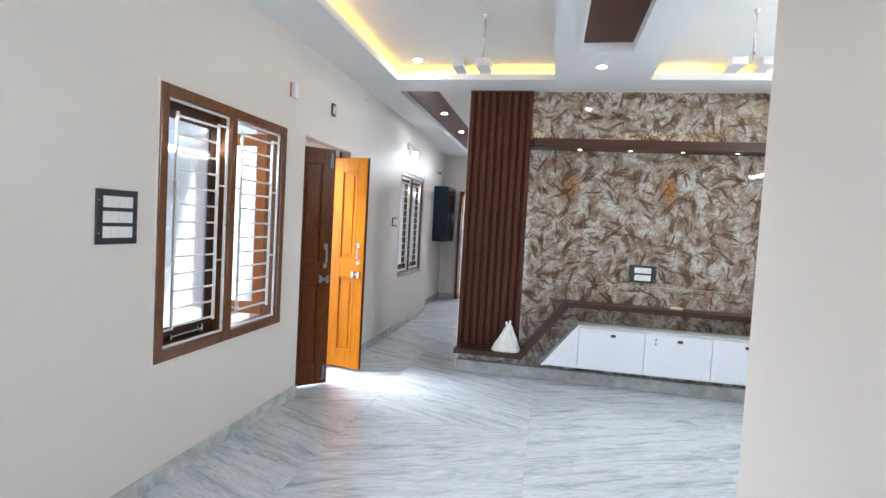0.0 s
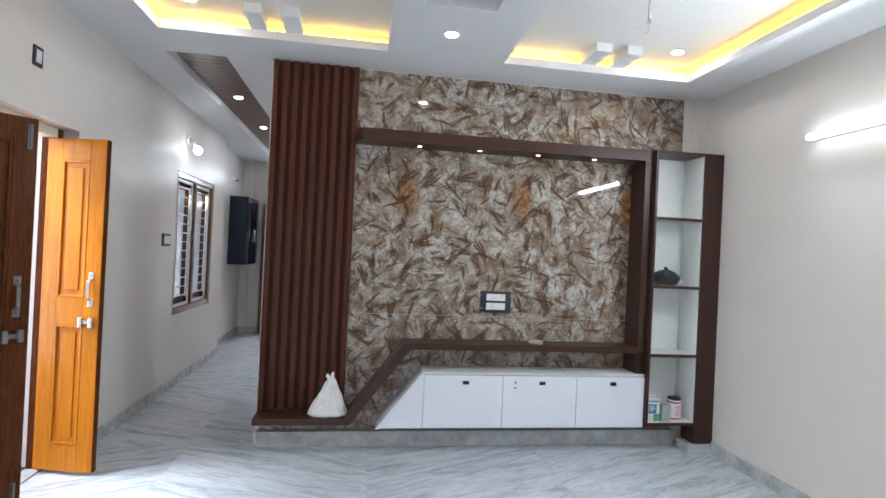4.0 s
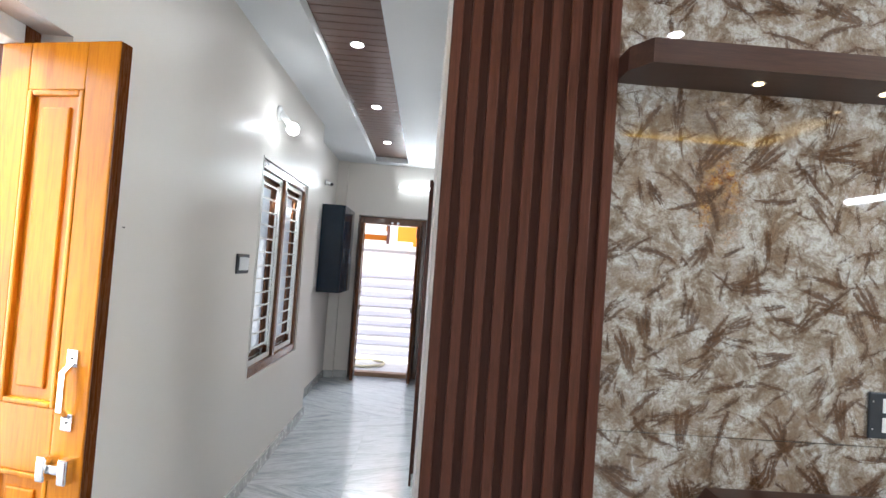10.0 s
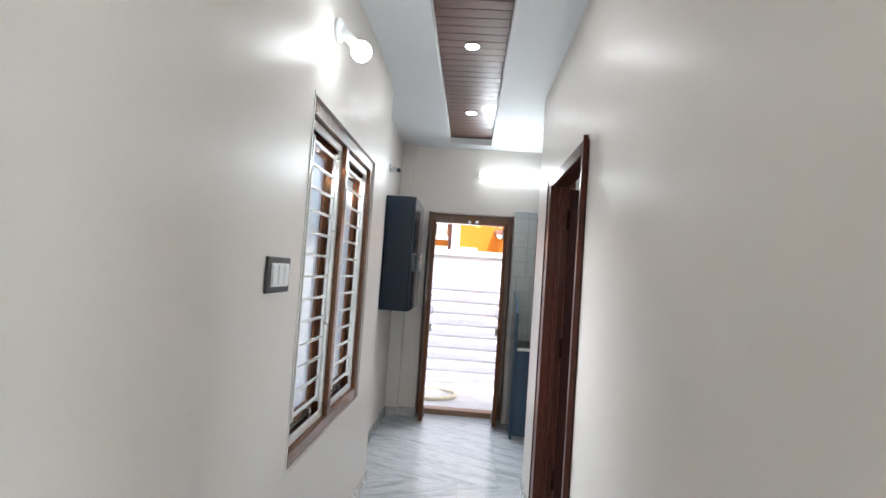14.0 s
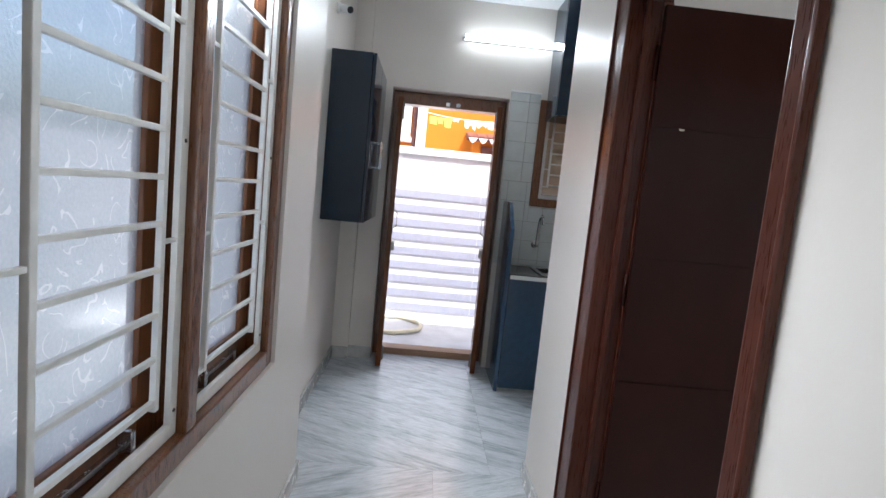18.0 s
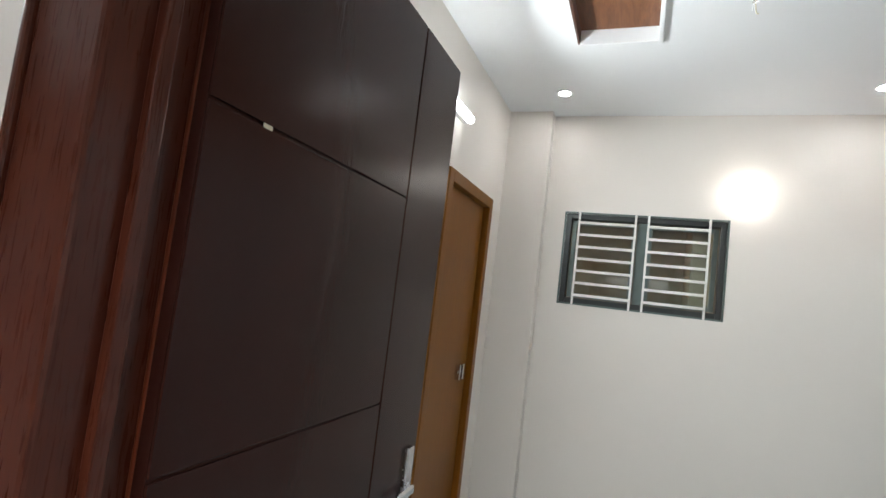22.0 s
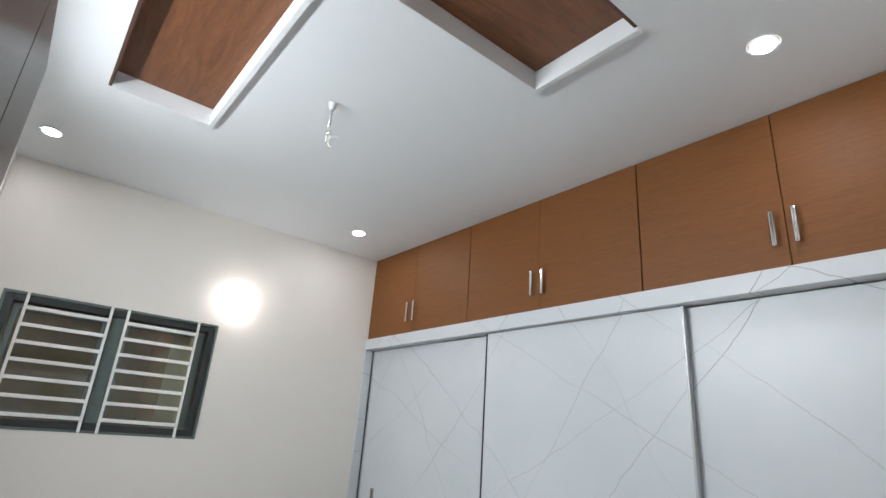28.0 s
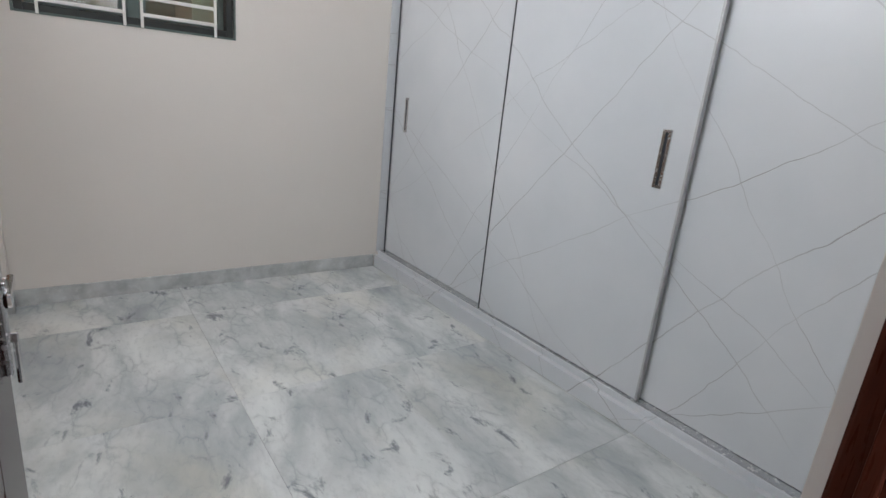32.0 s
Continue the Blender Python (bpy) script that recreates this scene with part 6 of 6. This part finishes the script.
# ---------------------------------------------------------------- outside
solid("ground", bx(-60, 60, -60, 80, -0.30, -0.16), M_YARD, "pale paved ground around the house", "ground")
solid("yard_paving", bx(-3.2, 3.0, YOUT + 0.005, 12.2, -0.159, -0.02), M_YARD, "pale paved back yard", "pavement")
YW = 11.95
cwall = thing("compound_wall", "white back wall with grey horizontal tile stripes", "wall", (-1.3, YW, -0.02), kind="structure")
part("wall_core", bx(-3.2, 2.6, YW, YW + 0.15, -0.02, 1.725), M_WHITETILE, cwall)
part("coping", bx(-3.2, 2.6, YW - 0.02, YW + 0.17, 1.7255, 1.805, 0.006), M_WHITETILE, cwall)
for i in range(9):
    z = 0.072 + i * 0.151
    for s in range(5):
        x = -3.2 + s * 1.16
        part("stripe_tile", bx(x + 0.002, x + 1.158, YW - 0.008, YW - 0.001, z, z + 0.076, 0.001), M_STRIPE, cwall)
for s in ((-3.35, -3.2), (2.6, 2.75)):
    solid("yard_side_wall", bx(*s, YOUT + 0.01, YW + 0.17, -0.02, 1.75), M_RENDER, "pale rendered side wall of the yard", "wall")
hose_pts = [(-1.70 + 0.31 * math.cos(a), 11.56 + 0.31 * math.sin(a), 0.0 + 0.006 * (i % 3)) for i, a in enumerate([2 * math.pi * k / 18 * 1.1 + 2.4 for k in range(19)])]
hose = wire("garden_hose", hose_pts, 0.022, M_YELLOWPIPE)
tagged(hose, "cream garden hose coiled on the yard paving", "hose", kind="object")

nb = thing("orange_house", "orange painted neighbouring house behind the yard wall", "house", (-1.0, 15.5, -0.16))
part("wall", bx(-3.4, 6, 15.5, 15.8, -0.16, 6.5), M_ORANGE, nb)
part("plinth_band", bx(-3.4, -1.2, 15.44, 15.499, 1.2, 2.02, 0.01), M_RENDER, nb, "pale rendered band")
part("corner_pier", bx(-1.72, -1.56, 15.36, 15.499, -0.16, 6.5, 0.01), M_RENDER, nb, "white rendered pier")
w = part("window", bx(-2.45, -1.82, 15.45, 15.499, 2.22, 4.2, 0.01), M_RENDER, nb, "white screened window")
part("sill", bx(-2.50, -1.79, 15.36, 15.499, 2.14, 2.218, 0.01), M_RENDER, w)
for i in range(7):
    part("louvre", bx(-2.42, -1.86, 15.42, 15.449, 2.26 + i * 0.26, 2.46 + i * 0.26, 0.005), M_WHITETILE, w)
part("downpipe", rod((-1.76, 15.43, 1.95), (-1.76, 15.43, 6.0), 0.03, 12), M_ROOFTILE, nb, "dark downpipe", True)
aw = part("awning", prism([(15.499, 2.40), (14.90, 2.27), (14.90, 2.22), (15.499, 2.33)], -0.88, 1.6, "x"), M_ROOFTILE, nb, "dark red tiled awning")
for i in range(15):
    x = -0.875 + i * 0.165
    part("roof_tile", prism([(15.45, 2.415), (14.885, 2.292), (14.885, 2.274), (15.45, 2.395)], x, x + 0.15, "x"), M_ROOFTILE, aw)
    part("scallop", prism([(x, 2.268), (x + 0.15, 2.268), (x + 0.105, 2.205), (x + 0.075, 2.185), (x + 0.045, 2.205)], 14.872, 14.882), M_WHITETILE, aw, "pale scalloped edge")
part("post", bx(-0.80, -0.66, 15.0, 15.14, -0.16, 2.235, 0.01), M_ORANGE, nb)
part("door", bx(-0.60, -0.38, 15.46, 15.499, -0.16, 2.2, 0.008), M_ROOFTILE, nb, "dark red door")
part("shop_window", bx(-0.34, 0.7, 15.46, 15.499, 1.2, 2.15, 0.008), M_WHITETILE, nb)
line = thing("laundry_line", "line of small white and yellow cloths below the orange wall", "laundry line", (-0.9, 14.9, 2.5))
wire("cord", [(-1.60, 15.36, 2.66), (-1.30, 14.94, 2.555), (-0.9, 14.93, 2.535), (-0.4, 15.0, 2.55), (0.6, 15.3, 2.66)], 0.006, M_SWITCH, line)
x = -1.52
while x < 0.1:
    wide, h = 0.045 + 0.10 * random.random(), 0.05 + 0.11 * random.random()
    top = 2.552 - 0.014 * random.random()
    q = 14.925 + 0.012 * random.random()
    cut = [random.random() for _ in range(4)]
    cloth = prism([(x, top), (x + wide, top - 0.008), (x + wide * (0.75 + 0.35 * cut[0]), top - h), (x + wide * (0.35 + 0.3 * cut[1]), top - h * (0.55 + 0.5 * cut[2])), (x + wide * 0.2 * cut[3], top - h * 0.9)], q, q + 0.006)
    part("cloth", cloth, M_CLOTH if x < -1.22 else M_WHITETILE, line)
    x += wide + (0.10 if -1.25 < x < -1.12 else 0.004)
solid("street_wall", bx(-4.9, -4.7, -6, 14, -0.16, 1.62), M_PASSAGEWALL, "rendered wall across the side passage, shade in its grey", "wall")
solid("porch_paving", bx(-4.7, XLO - 0.101, -6, YOUT, -0.159, -0.03), M_PASSAGE, "paved side passage, shade in its grey", "pavement")

# ---------------------------------------------------------------- floors, slab by slab
slab_mesh = {}


def slab_floor(name, label, x_joints, y_joints, material):
    ob = thing(name, label, "floor", (x_joints[0], y_joints[0], 0), kind="structure")
    part("bed", bx(x_joints[0], x_joints[-1], y_joints[0], y_joints[-1], -0.05, -0.0035), M_GROUT, ob)
    for x0, x1 in zip(x_joints, x_joints[1:]):
        for y0, y1 in zip(y_joints, y_joints[1:]):
            key = (round(x1 - x0, 3), round(y1 - y0, 3), material.name)
            if key not in slab_mesh:
                bm = bx(0.0006, x1 - x0 - 0.0006, 0.0006, y1 - y0 - 0.0006, -0.0033, 0.0, 0.0005)
                me = bpy.data.meshes.new("slab")
                bm.to_mesh(me)
                bm.free()
                me.materials.append(material)
                slab_mesh[key] = me
            s = new("slab", slab_mesh[key])
            s.parent = ob
            s.location = Vector((x0, y0, 0)) - ORIGIN[ob.name]


slab_floor("floor_living", "pale grey streaked marble floor of the living room", [XLO + 0.1, -1.31, -0.05, 1.21, XR], [-1.4, 0.35, 2.15, 3.95, YTV], M_FLOOR)
slab_floor("floor_corridor", "pale grey streaked marble floor of the corridor and kitchen", [XK, -1.31, XC], [YTV, 7.1, 8.83], M_FLOOR)
slab_floor("floor_kitchen", "pale grey streaked marble floor of the kitchen", [XK, -1.02, 0.2, 1.5], [8.83, 9.9, YOUT], M_FLOOR)
slab_floor("floor_bedroom", "cloudy blue-grey marble floor of the bedroom", [XC, 0.14, 1.09, 2.04, XE], [YBACK, 6.12, 7.47, YN], M_BEDFLOOR)
